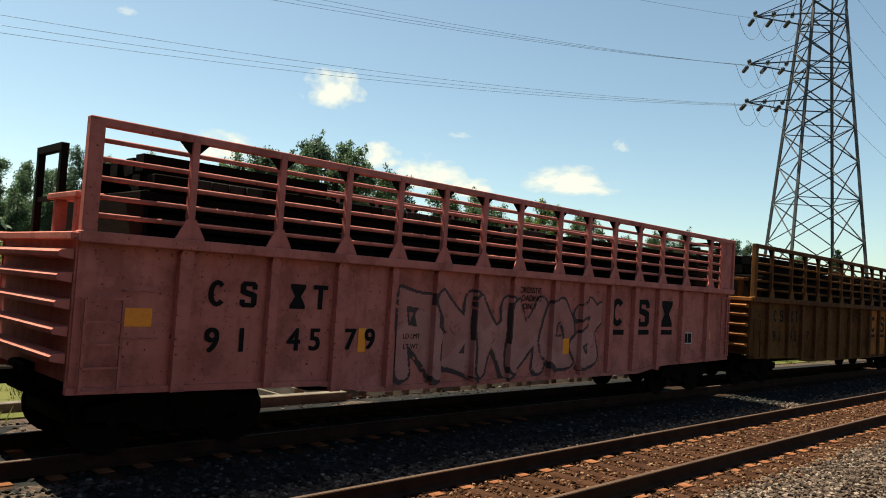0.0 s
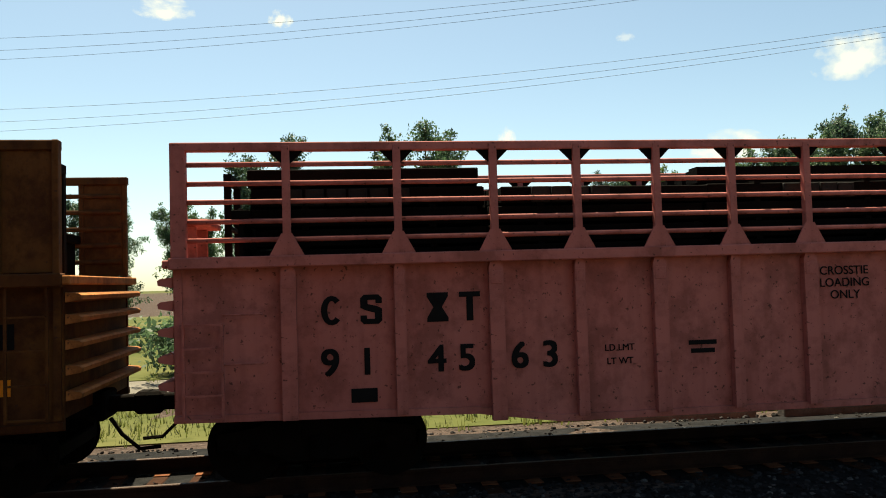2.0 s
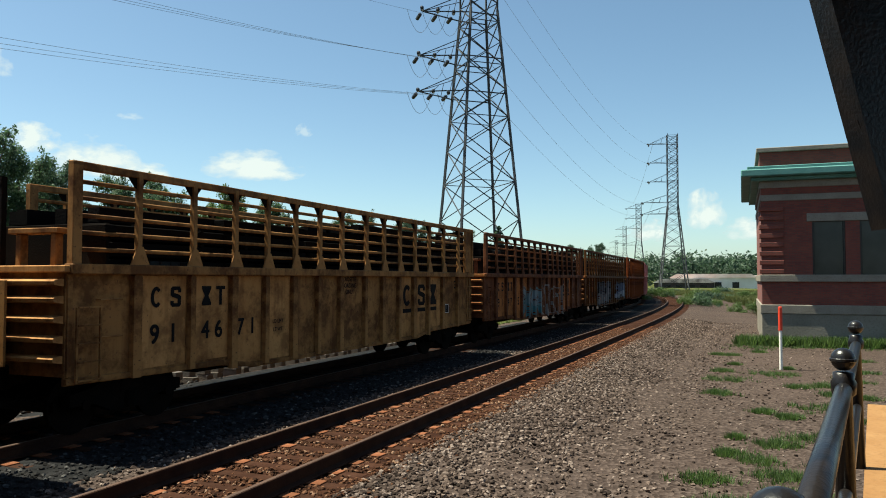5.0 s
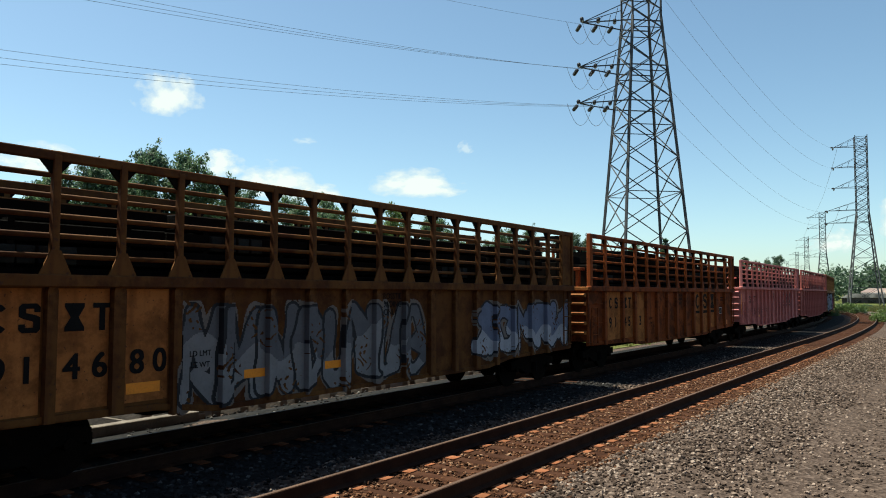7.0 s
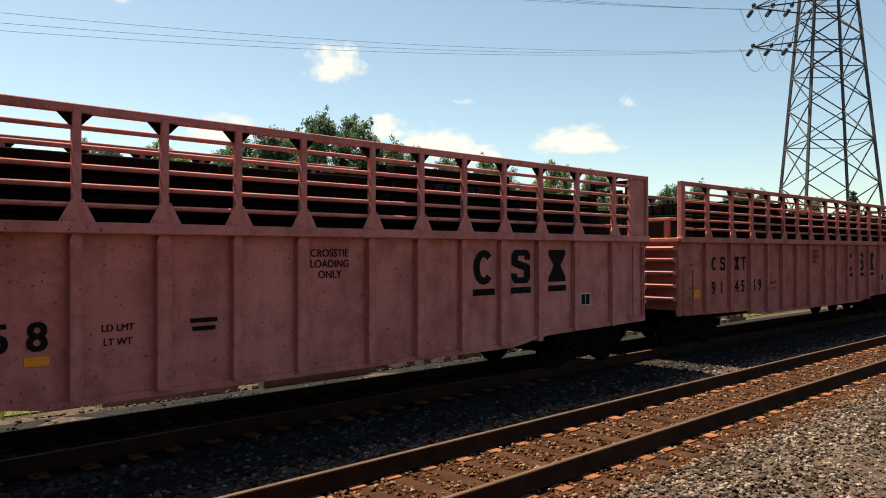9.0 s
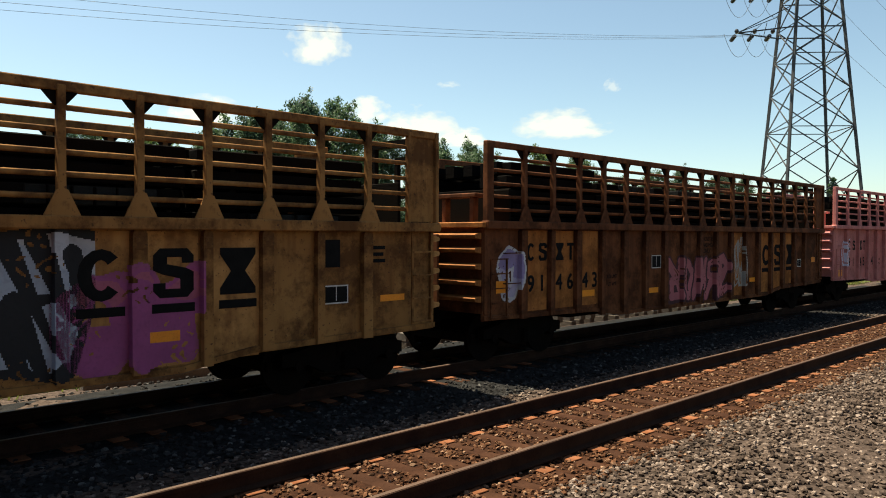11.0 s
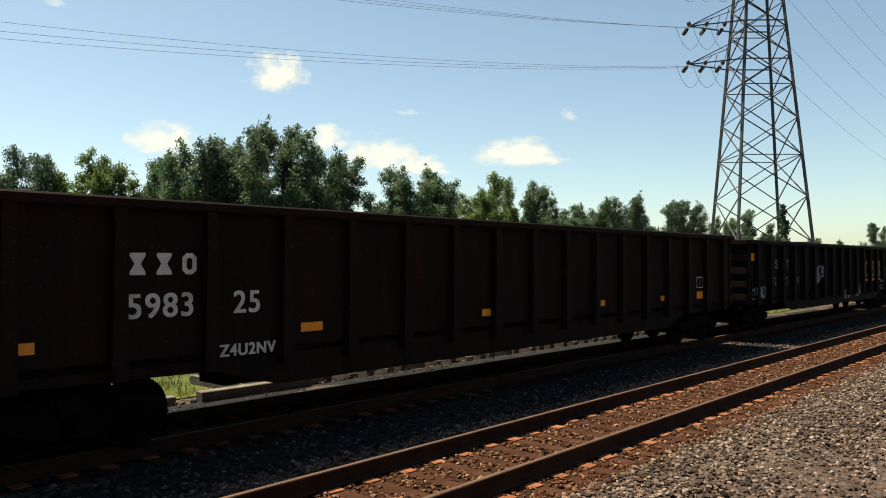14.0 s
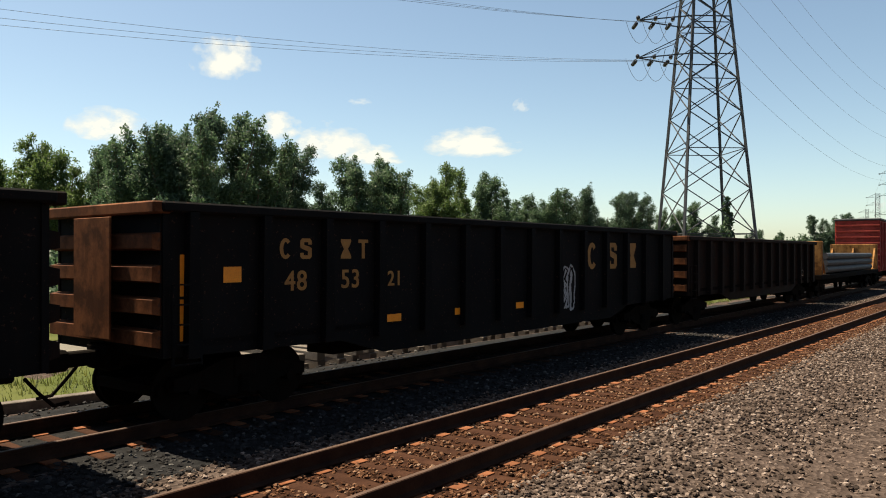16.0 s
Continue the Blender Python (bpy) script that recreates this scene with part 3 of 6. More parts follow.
def graffiti(root, x0, x1, z0, z1, cols, seed, letters, posts, halo=0.1, label="", half=CAR_L / 2, style="bubble"):
    """Spray paint as a thin skin that follows panels and posts: bubble shapes with outline, shade and halo. cols: fill, second fill, outline, halo."""
    rng = np.random.default_rng(seed)
    d = 0.016
    xs, zs = np.arange(x0 - halo, x1 + halo, d), np.arange(z0 - halo, z1 + halo, d)
    X, Z = np.meshgrid(xs, zs, indexing="ij")
    best = np.full(X.shape, 9.0)
    tone = np.zeros(X.shape, int)
    wob = 0.018 * np.sin(X * 7 + seed) + 0.015 * np.sin(Z * 9 + X * 4 + seed)

    def thick_line(px, pz, ax, az, bx, bz):
        ux, uz = bx - ax, bz - az
        q = np.clip(((px - ax) * ux + (pz - az) * uz) / (ux * ux + uz * uz + 1e-9), 0, 1)
        return np.hypot(px - ax - q * ux, pz - az - q * uz)
    shade = np.full(X.shape, 9.0)
    for i in range(letters):
        w, h = (x1 - x0) / letters, z1 - z0
        cx, cz = x0 + (i + 0.5) * w, (z0 + z1) / 2 + rng.uniform(-0.05, 0.05)
        rad = min(0.19, 0.18 * w + 0.012) * rng.uniform(0.85, 1.1)
        a, b = w * 0.6 - rad, h * 0.5 - rad
        lean = rng.uniform(-0.15, 0.2)
        kind = rng.integers(5)
        if kind == 0:
            line = [(-1, -1), (-0.9, 1), (0.2, -0.2), (0.9, 1), (1, -1)]
        elif kind == 1:
            line = [(math.cos(g) * (1 + 0.1 * math.sin(3 * g)), math.sin(g)) for g in np.linspace(0.6, 6.6, 9)]
        elif kind == 2:
            line = [(0.9, 0.8), (0.0, 1.0), (-0.9, 0.6), (0.2, 0.0), (0.9, -0.5), (0.1, -1.0), (-1.0, -0.8)]
        elif kind == 3:
            line = [(-0.9, 1), (-1, -0.7), (-0.3, -1), (0.7, -0.8), (0.9, 1)]
        else:
            line = [(-0.9, -1), (-0.8, 1), (0.7, 0.8), (0.6, 0.1), (-0.6, 0.0), (1.0, -1)]
        if style == "angular":
            # a broad pale block with slanted sides, cut up by straight black strokes
            slant = 0.3 * (Z - cz)
            block = np.maximum(np.abs(X - cx - slant) - w * 0.54, np.abs(Z - cz) - h * 0.5 + 0.12 * np.abs(np.sin(X * 2.3 + i)))
            ink = np.full(X.shape, 9.0)
            for _ in range(10):
                ax, az = cx + rng.uniform(-0.5, 0.5) * w, cz + rng.uniform(-0.5, 0.5) * h
                bx, bz = (ax + rng.uniform(0.15, 0.3) * w, az + rng.uniform(0.4, 0.8) * h * rng.choice([-1, 1])) if rng.random() < 0.55 else (ax + rng.uniform(0.3, 0.6) * w, az + rng.uniform(-0.12, 0.12) * h)
                q = np.clip(((X - ax) * (bx - ax) + (Z - az) * (bz - az)) / ((bx - ax) ** 2 + (bz - az) ** 2), 0, 1)
                ink = np.minimum(ink, np.hypot(X - ax - q * (bx - ax), Z - az - q * (bz - az)) - 0.025 - 0.1 * (1 - q))
            tone = np.where(block < 0, (np.sin(X * 1.7 + Z * 2.5 + i) > 0.35).astype(int), tone)
            best = np.where(block < best, block, best)
            best = np.where(((ink < 0) & (block < 0.02)) | (np.abs(block + 0.035) < 0.05), 0.0, best)
            continue
        fu, fv = rng.choice([-1, 1], 2)
        line = [(u * fu, v * fv) for u, v in line] + [(rng.uniform(-0.2, 0.5), rng.uniform(-0.6, 0.6)), (rng.uniform(0.7, 1.3), rng.uniform(-1, 1))]
        line = [(cx + (u + rng.normal() * 0.08) * a + lean * v * b, cz + (v + rng.normal() * 0.05) * b) for u, v in line]
        for sx, sz, into in ((0, 0, 0), (0.075, 0.07, 1)):
            shape = np.full(X.shape, 9.0)
            for (ax, az), (bx, bz) in zip(line[:-1], line[1:]):
                shape = np.minimum(shape, thick_line(X + sx, Z + sz, ax, az, bx, bz) - rad + wob)
            if into:
                shade = np.minimum(shade, shape)
            else:
                tone = np.where((shape < best) & (shape < 0), ((Z - cz) / h + 0.12 * np.sin(X * 5 + i) > 0.12 * rng.normal()).astype(int), tone)
                best = np.where((shape < 0.05) & (best < 0.05), np.where(np.abs(shape) < 0.03, 0.0, np.minimum(best, shape)), np.minimum(best, shape))
    if halo and cols[3] is None:
        best = np.where((best > 0.02) & (shade < -0.02), 0.0, best)
    worn = np.sin(X * 31 + 3 * np.sin(Z * 17)) * np.sin(Z * 23 + 2 * np.sin(X * 13 + seed)) + 0.7 * np.sin(X * 5.1 + seed) * np.sin(Z * 4.3 + X)
    idx = np.where(best < -0.025, tone, np.where(best < 0.025, 2, np.where(best < halo * (0.6 + 0.5 * np.sin(X * 6 + Z * 4)), 3, -1)))
    post = np.zeros(xs.shape, bool)
    for k, p in enumerate(posts):
        post |= np.abs(xs + d / 2 - (p - half)) < (0.064 if k % 2 else 0.086) + 0.012
    b = Build()
    verts, faces, mi = [], [], []
    for i in range(len(xs) - 1):
        y = -(POST_Y + 0.005 if post[i] else PANEL_Y + 0.007)
        for j in range(len(zs) - 1):
            k = idx[i, j]
            if k < 0 or cols[k] is None or worn[i, j] > 1.05:
                continue
            o = len(verts)
            verts += [(xs[i], y, zs[j]), (xs[i] + d, y, zs[j]), (xs[i] + d, y, zs[j] + d), (xs[i], y, zs[j] + d)]
            faces.append((o, o + 1, o + 2, o + 3))
            mi.append(int(k))
            if i and post[i] != post[i - 1]:
                ya, yb = -(PANEL_Y + 0.007), -(POST_Y + 0.005)
                o = len(verts)
                verts += [(xs[i], ya, zs[j]), (xs[i], yb, zs[j]), (xs[i], yb, zs[j] + d), (xs[i], ya, zs[j] + d)]
                faces.append((o, o + 1, o + 2, o + 3))
                mi.append(int(k))
    me = bpy.data.meshes.new("graffiti")
    me.from_pydata(verts, [], faces)
    me.polygons.foreach_set("material_index", mi)
    part("graffiti", me, [spray(c or INK) for c in cols], root, label)


def spray(c):
    return shared(("spray", c), lambda: plain("spray_paint", c, tuple(v * 0.8 for v in c), 3, 0.75, 0, 0.1, 20))


def truck(root, x):
    t = new("truck")
    t.parent, t.location = root, (x, 0, 0)
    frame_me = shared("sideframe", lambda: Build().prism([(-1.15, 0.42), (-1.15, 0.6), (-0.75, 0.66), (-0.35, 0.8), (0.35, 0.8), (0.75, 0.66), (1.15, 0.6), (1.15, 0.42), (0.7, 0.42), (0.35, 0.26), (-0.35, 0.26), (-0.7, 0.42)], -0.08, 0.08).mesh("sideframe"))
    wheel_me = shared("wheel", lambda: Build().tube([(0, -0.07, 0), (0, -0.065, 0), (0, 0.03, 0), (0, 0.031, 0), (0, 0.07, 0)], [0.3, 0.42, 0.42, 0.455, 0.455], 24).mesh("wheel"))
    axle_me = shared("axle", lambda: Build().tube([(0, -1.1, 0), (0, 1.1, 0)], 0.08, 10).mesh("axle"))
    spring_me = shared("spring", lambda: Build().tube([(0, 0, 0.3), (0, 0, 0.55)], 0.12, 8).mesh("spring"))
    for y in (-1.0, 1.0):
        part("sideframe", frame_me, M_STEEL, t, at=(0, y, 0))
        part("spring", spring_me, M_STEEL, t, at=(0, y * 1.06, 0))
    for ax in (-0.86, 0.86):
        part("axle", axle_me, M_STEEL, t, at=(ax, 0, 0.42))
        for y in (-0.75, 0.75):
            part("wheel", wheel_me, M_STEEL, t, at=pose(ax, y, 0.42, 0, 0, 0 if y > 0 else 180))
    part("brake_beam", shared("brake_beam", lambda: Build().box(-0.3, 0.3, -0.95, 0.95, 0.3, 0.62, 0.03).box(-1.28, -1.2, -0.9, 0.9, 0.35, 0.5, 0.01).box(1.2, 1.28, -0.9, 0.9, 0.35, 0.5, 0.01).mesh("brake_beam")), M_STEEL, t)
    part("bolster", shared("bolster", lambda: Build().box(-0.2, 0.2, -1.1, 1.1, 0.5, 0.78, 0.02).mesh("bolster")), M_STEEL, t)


def running_gear(root, half, deck):
    truck(root, -half + 1.55)
    truck(root, half - 1.55)
    key = ("sill", half, deck)
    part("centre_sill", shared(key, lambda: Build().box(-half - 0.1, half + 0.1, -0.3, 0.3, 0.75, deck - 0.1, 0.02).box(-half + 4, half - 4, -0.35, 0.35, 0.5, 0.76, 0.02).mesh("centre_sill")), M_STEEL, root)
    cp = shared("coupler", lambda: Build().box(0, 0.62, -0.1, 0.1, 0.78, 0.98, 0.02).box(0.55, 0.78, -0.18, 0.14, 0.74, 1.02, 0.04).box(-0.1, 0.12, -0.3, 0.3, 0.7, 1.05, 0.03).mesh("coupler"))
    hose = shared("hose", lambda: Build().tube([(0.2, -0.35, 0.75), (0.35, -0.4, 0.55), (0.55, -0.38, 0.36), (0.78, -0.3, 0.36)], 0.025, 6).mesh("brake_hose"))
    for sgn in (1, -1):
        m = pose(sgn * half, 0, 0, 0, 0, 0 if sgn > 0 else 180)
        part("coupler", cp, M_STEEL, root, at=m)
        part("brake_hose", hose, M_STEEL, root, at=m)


def step_ladder(root, half, mat, side, z0=0.45, z1=1.9):
    def make():
        b = Build()
        for i in range(5):
            z = z0 + i * (z1 - z0) / 4
            b.beam((0, 0, z), (0.42, 0, z), 0.022)
        b.beam((0, 0.03, z0 - 0.03), (0, 0.03, z1), 0.03)
        b.beam((0.42, 0.03, z0 - 0.03), (0.42, 0.03, z1), 0.03)
        return b.mesh("ladder")
    part("ladder", shared(("ladder", z0, z1), make), mat, root, at=(-half + 0.12 if side < 0 else half - 0.56, -POST_Y - 0.02, 0))


def bracket_lines(root, half, items):
    """Orange tape, inspection boxes and small unreadable stencils."""
    for kind, x, z, w, h in items:
        if kind == "tape":
            part("reflector_tape", letter_block("bar", w, h), M_STRIPE, root, "orange reflective tape", at=(x - half, -PANEL_Y - 0.009, z))
        elif kind == "box":
            part("inspection_plate", letter_block("bar", w, h), M_BLACK, root, "black inspection stencil with white border", at=(x - half, -PANEL_Y - 0.008, z))
            for dx, dz, ww, hh in ((0, 0, w, 0.02), (0, h - 0.02, w, 0.02), (-w / 2, 0, 0.02, h), (w / 2, 0, 0.02, h), (0, 0.04, 0.012, h - 0.06)):
                part("stencil_line", letter_block("bar", ww, hh), M_WHITE, root, at=(x + dx - half, -PANEL_Y - 0.011, z + dz))
        elif kind == "dark":
            part("paint_patch", letter_block("bar", w, h), M_BLACK, root, at=(x - half, -PANEL_Y - 0.008, z))
        elif kind == "lines":
            for i in range(int(h)):
                part("stencil_line", letter_block("bar", w * (1 - 0.15 * (i % 2)), 0.055), M_BLACK, root, at=(x - half, -PANEL_Y - 0.008, z - i * 0.1))


TIERS = (9, 10, 10, 9, 10, 9)


def tie_bundle(variant):
    """One bundle of dark ties laid lengthwise, uneven at the top."""
    def make():
        r = random.Random(40 + variant)
        b = Build()
        top = TIERS[variant % 6]
        for lay in range(4, top + 1):
            for k in range(10):
                if lay == top and r.random() < 0.3:
                    continue
                if 6 < lay < top and 2 < k < 8 or k == 0:
                    continue
                y = -1.27 + k * 0.255
                z = 1.35 + (lay - 1) * 0.235
                dx = r.uniform(-0.1, 0.1)
                b.box(dx - 0.06, dx + 2.72, y, y + 0.235, z + r.uniform(0, 0.012), z + r.uniform(0.2, 0.225), 0)
        for lay in range(5, top + 1):
            for x in (0.5, 2.0):
                b.box(x, x + 0.08, -1.27, 1.27, 1.35 + (lay - 1) * 0.235 - 0.04, 1.35 + (lay - 1) * 0.235)
        return b.mesh("tie_bundle")
    return shared(("bundle", variant % 6), make)


def rivet_rows(half):
    b = Build()
    for i in range(20):
        for x in (-half + 0.06, half - 0.06):
            b.box(x - 0.014, x + 0.014, -0.02, 0, 0.95 + i * 0.08 - 0.014, 0.95 + i * 0.08 + 0.014)
    return b.mesh("rivet_row")


def tie_wagon(paint, label, variant, end_paint=None, posts=POSTS):
    """Gondola with tall barred racks, built for crossties."""
    half = CAR_L / 2
    root = tagged(new("rack_gondola"), label, "railway wagon", "train wagons")
    side = shared("side", lambda: Build().prism([(-half, 0.82), (-half + 3.4, 0.76), (-half + 4.4, 0.62), (half - 4.4, 0.62), (half - 3.4, 0.76), (half, 0.82), (half, CHORD), (-half, CHORD)], -0.02, 0.02).mesh("side_panel"))
    sill = shared("sillstrip", lambda: Build().prism([(-half, 0.82), (-half + 3.4, 0.76), (-half + 4.4, 0.62), (half - 4.4, 0.62), (half - 3.4, 0.76), (half, 0.82), (half, 0.9), (-half + 0.1 + CAR_L - 3.4 - 0.1, 0.84), (half - 4.4, 0.7), (-half + 4.4, 0.7), (-half + 3.4, 0.84), (-half, 0.9)], -0.035, 0.035).mesh("sill_strip"))
    chord = shared("chord", lambda: Build().box(-half - 0.02, half + 0.02, -0.09, 0.09, CHORD - 0.06, CHORD + 0.07, 0.012).mesh("top_chord"))
    post = shared("post", lambda: Build().prism([(-0.075, 0), (0.075, 0), (0.075, 1.66), (0.055, 1.72), (-0.055, 1.72), (-0.075, 1.66)], -0.055, 0.04).box(-0.06, 0.06, -0.062, -0.05, 1.48, 1.62, 0.004).mesh("side_post"))
    rpost = shared("rpost", lambda: Build().box(-0.045, 0.045, -0.045, 0.045, 0, TOP - CHORD - 0.1, 0.006).prism([(-0.2, 0.0), (0.2, 0.0), (0.06, 0.26), (-0.06, 0.26)], -0.05, -0.03).mesh("rack_post"))
    gus = shared("gus", lambda: Build().prism([(-0.2, 0), (0.2, 0), (0.05, -0.15), (-0.05, -0.15)], -0.02, 0.02).mesh("gusset"))
    bar = shared("bar", lambda: Build().tube([(-half + 0.1, 0, 0), (half - 0.1, 0, 0)], 0.03, 10).mesh("rack_bar", True))
    rail = shared("toprail", lambda: Build().box(-half, half, -0.055, 0.055, -0.05, 0.05, 0.01).mesh("top_rail"))
    short_rail = shared("shortrail", lambda: Build().box(-half + 1.7, half, -0.055, 0.055, -0.05, 0.05, 0.01).mesh("top_rail"))
    short_bar = shared("shortbar", lambda: Build().tube([(-half + 1.8, 0, 0), (half - 0.1, 0, 0)], 0.03, 10).mesh("rack_bar", True))
    endp = shared("endplate", lambda: Build().box(-0.6, -0.07, -0.02, 0.02, 0.08, TOP - CHORD - 0.06, 0.005).mesh("end_plate"))
    corner = shared("endcorner", lambda: Build().box(-0.07, 0.0, -0.08, 0.04, 0.05, TOP - CHORD, 0.01).mesh("corner_post"))
    stile = shared("endstile", lambda: Build().box(-0.66, -0.6, -0.06, 0.03, 0.05, TOP - CHORD - 0.03, 0.01).mesh("plate_stile"))
    endpost = shared("endpost", lambda: Build().box(0, 0.17, -0.06, 0.06, 0.05, TOP - CHORD - 0.04, 0.012).mesh("end_post"))
    for y, turn in ((-1, 0), (1, 180)):
        part("side_panel", side, paint, root, at=(0, y * (PANEL_Y - 0.02), 0))
        part("sill_strip", sill, paint, root, at=(0, y * (PANEL_Y + 0.012), 0))
        part("top_chord", chord, paint, root, at=(0, y * (PANEL_Y + 0.07), 0))
        far = y > 0
        part("top_rail", short_rail if far else rail, paint, root, at=(0, y * 1.46, TOP - 0.05))
        for i in range(5):
            jig = random.Random(variant * 10 + i)
            part("rack_bar", short_bar if far else bar, paint, root, at=pose(0, y * 1.43, CHORD + 0.26 + i * 0.213, 0, jig.uniform(-0.05, 0.05), 0))
        for x in posts:
            wide = 0.85 if posts.index(x) % 2 else 1.15
            part("side_post", post, paint, root, at=pose(x - half, y * (PANEL_Y + 0.045), 0.8 if x < 3.2 or x > 13.2 else 0.68, 0, 0, turn) @ Matrix.Diagonal((wide, 1, 1.0 if x < 3.2 or x > 13.2 else 1.07, 1)))
            if far and x < 1.95:
                continue
            part("rack_post", rpost, paint, root, at=pose(x - half, y * 1.48, CHORD + 0.06, 0, 0, turn))
            part("gusset", gus, M_STEEL, root, at=pose(x - half, y * 1.46, TOP - 0.09, 0, 0, turn))
        em = pose(half, y * 1.46, CHORD, 0, 0, 0) if y < 0 else pose(half - 0.68, y * 1.46, CHORD, 0, 0, turn)
        for nm, dat in (("end_plate", endp), ("corner_post", corner), ("plate_stile", stile)):
            part(nm, dat, paint, root, at=em)
        part("end_post", endpost, paint, root, at=pose(-half if y < 0 else -half + 1.87, y * 1.46, CHORD, 0, 0, turn))
    endw = shared("endwall", lambda: Build().box(-0.04, 0.04, -1.43, 1.43, 0.95, CHORD + 0.05, 0).mesh("end_wall"))
    ridge = shared("ridge", lambda: Build().prism([(-0.19, -0.03), (-0.03, -0.06), (-0.03, 0.06), (-0.17, 0.045), (-0.2, 0.02)], -1.38, 1.38).mesh("end_ridge"))
    shelf = shared("shelf", lambda: Build().box(-0.1, 0.8, -1.5, 1.5, -0.04, 0.05, 0.012).mesh("end_shelf"))
    frame_b = shared("brakeframe", lambda: Build().beam((0, 0.35, 0), (0, 0.35, 1.18), 0.09).beam((0, 1.25, 0), (0, 1.25, 1.18), 0.09).beam((0, 0.31, 1.18), (0, 1.29, 1.18), 0.1).beam((0, 0.35, 0.5), (0, 1.25, 0.5), 0.06).mesh("end_frame"))
    bulk = shared("bulk", lambda: Build().box(-0.03, 0.03, -1.4, 1.4, 0, 0.62, 0.008).box(-0.1, 0.1, -1.45, -0.85, 0.5, 0.6, 0.01).mesh("end_bulkhead"))
    for sgn in (-1, 1):
        m = pose(sgn * half, 0, 0, 0, 0, 0 if sgn < 0 else 180)
        part("end_wall", endw, paint, root, at=m @ Matrix.Translation((0.06, 0, 0)))
        for z in (1.22, 1.52, 1.82, 2.12, 2.38):
            part("end_ridge", ridge, end_paint or paint, root, at=m @ Matrix.Translation((0.02, 0, z)))
        part("end_shelf", shelf, end_paint or paint, root, at=m @ Matrix.Translation((0, 0, CHORD)))
        part("end_bulkhead", bulk, M_STEEL, root, at=m @ Matrix.Translation((0.75, 0, CHORD)))
        part("end_frame", frame_b, M_STEEL, root, at=m @ Matrix.Translation((0.35, 0, CHORD + 0.04)))
    stand = shared("stand", lambda: Build().box(0.02, 0.34, -1.2, -0.2, 0.46, 0.53, 0.01).box(0.06, 0.2, -1.12, -1.02, 0.04, 0.46, 0.01).box(0.06, 0.2, -0.42, -0.32, 0.04, 0.46, 0.01).mesh("end_stand"))
    part("end_stand", stand, paint, root, at=(-half, 0, CHORD))
    if end_paint:
        part("brake_plate", shared("brakeplate", lambda: Build().box(-0.27, -0.23, -0.55, 0.85, 1.1, 2.42, 0.01).mesh("brake_plate")), paint, root, "dark rusty steel plate over the end ridges", at=pose(-half, 0, 0))
    rivets = shared("rivets", lambda: rivet_rows(half))
    for y, turn in ((-1, 0), (1, 180)):
        tagged(part("rivet_row", rivets, paint, root, at=pose(0, y * (PANEL_Y + 0.004), 0, 0, 0, turn)), kind="stuff")
    grab = shared("grab", lambda: Build().tube([(0, 0.05, 0), (0, -0.03, 0), (0.42, -0.03, 0), (0.42, 0.05, 0)], 0.012, 6).mesh("grab_iron"))
    for z in (1.45, 2.0):
        part("grab_iron", grab, paint, root, at=(-half + 0.55, -PANEL_Y - 0.05, z))
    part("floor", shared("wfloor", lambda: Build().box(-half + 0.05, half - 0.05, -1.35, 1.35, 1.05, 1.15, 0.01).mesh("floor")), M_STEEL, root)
    rb = random.Random(variant)
    for i in range(5):
        v, bx = rb.randrange(6), -half + 0.95 + i * 2.82 + rb.uniform(-0.05, 0.05)
        tagged(part("load", tie_bundle(v), M_TIE, root, "tightly stacked black creosoted ties", at=(bx, 0, 0)), kind="stuff")
        one = shared("onetie", lambda: Build().box(-0.04, 2.68, 0, 0.235, 0, 0.2, 0.012).mesh("crosstie"))
        for lay in range(6, TIERS[v] + 1):
            if lay < TIERS[v] or rb.random() < 0.8:
                part("crosstie", one, M_TIE, root, at=pose(bx + rb.uniform(-0.12, 0.12), -1.27 + rb.uniform(-0.02, 0.03), 1.35 + (lay - 1) * 0.235, 0, rb.uniform(-0.3, 0.3), rb.uniform(-0.3, 0.3)))
    end_me = shared("tieend", lambda: Build().box(0, 0.22, -0.02, 0.3, 0, 0.19, 0.01).mesh("tie_end"))
    for i in range(5):
        z, x0 = 1.35 + rb.choice((5, 6, 7, 8)) * 0.235, -half + 1.2 + i * 2.9 + rb.uniform(0, 0.6)
        for k in range(rb.choice((0, 4, 6))):
            part("tie_end", end_me, M_TIE_END, root, at=pose(x0 + k * 0.25, -1.3 + rb.uniform(-0.02, 0.02), z, 0, 0, rb.uniform(-2, 2)))
    running_gear(root, half, 1.15)
    step_ladder(root, half, paint, -1, 0.86, 1.9)
    step_ladder(root, half, paint, 1, 0.95, 2.42)
    return root


def panel_sheets(root, spans, paint, posts=POSTS):
    """Side sheets between two posts that keep a lighter coat of paint behind the lettering."""
    half = CAR_L / 2
    for k in spans:
        a, b = posts[k] + 0.09 - half, posts[k + 1] - 0.09 - half
        z0 = 0.92 if a < -half + 3.2 or b > half - 3.2 else 0.74
        part("panel_sheet", Build().box(a, b, -PANEL_Y - 0.003, -PANEL_Y + 0.003, z0, CHORD - 0.09), paint, root, "faded ochre sheet behind the lettering")


UPPER = ("top_chord", "top_rail", "rack_", "gusset", "end_plate", "corner_post", "plate_stile", "end_post", "end_shelf", "end_bulkhead", "end_frame", "end_stand", "tie_end", "load", "crosstie")
LOWER = ("side_panel", "side_post", "end_wall", "end_ridge", "rivet_row", "brake_plate", "panel_sheet")


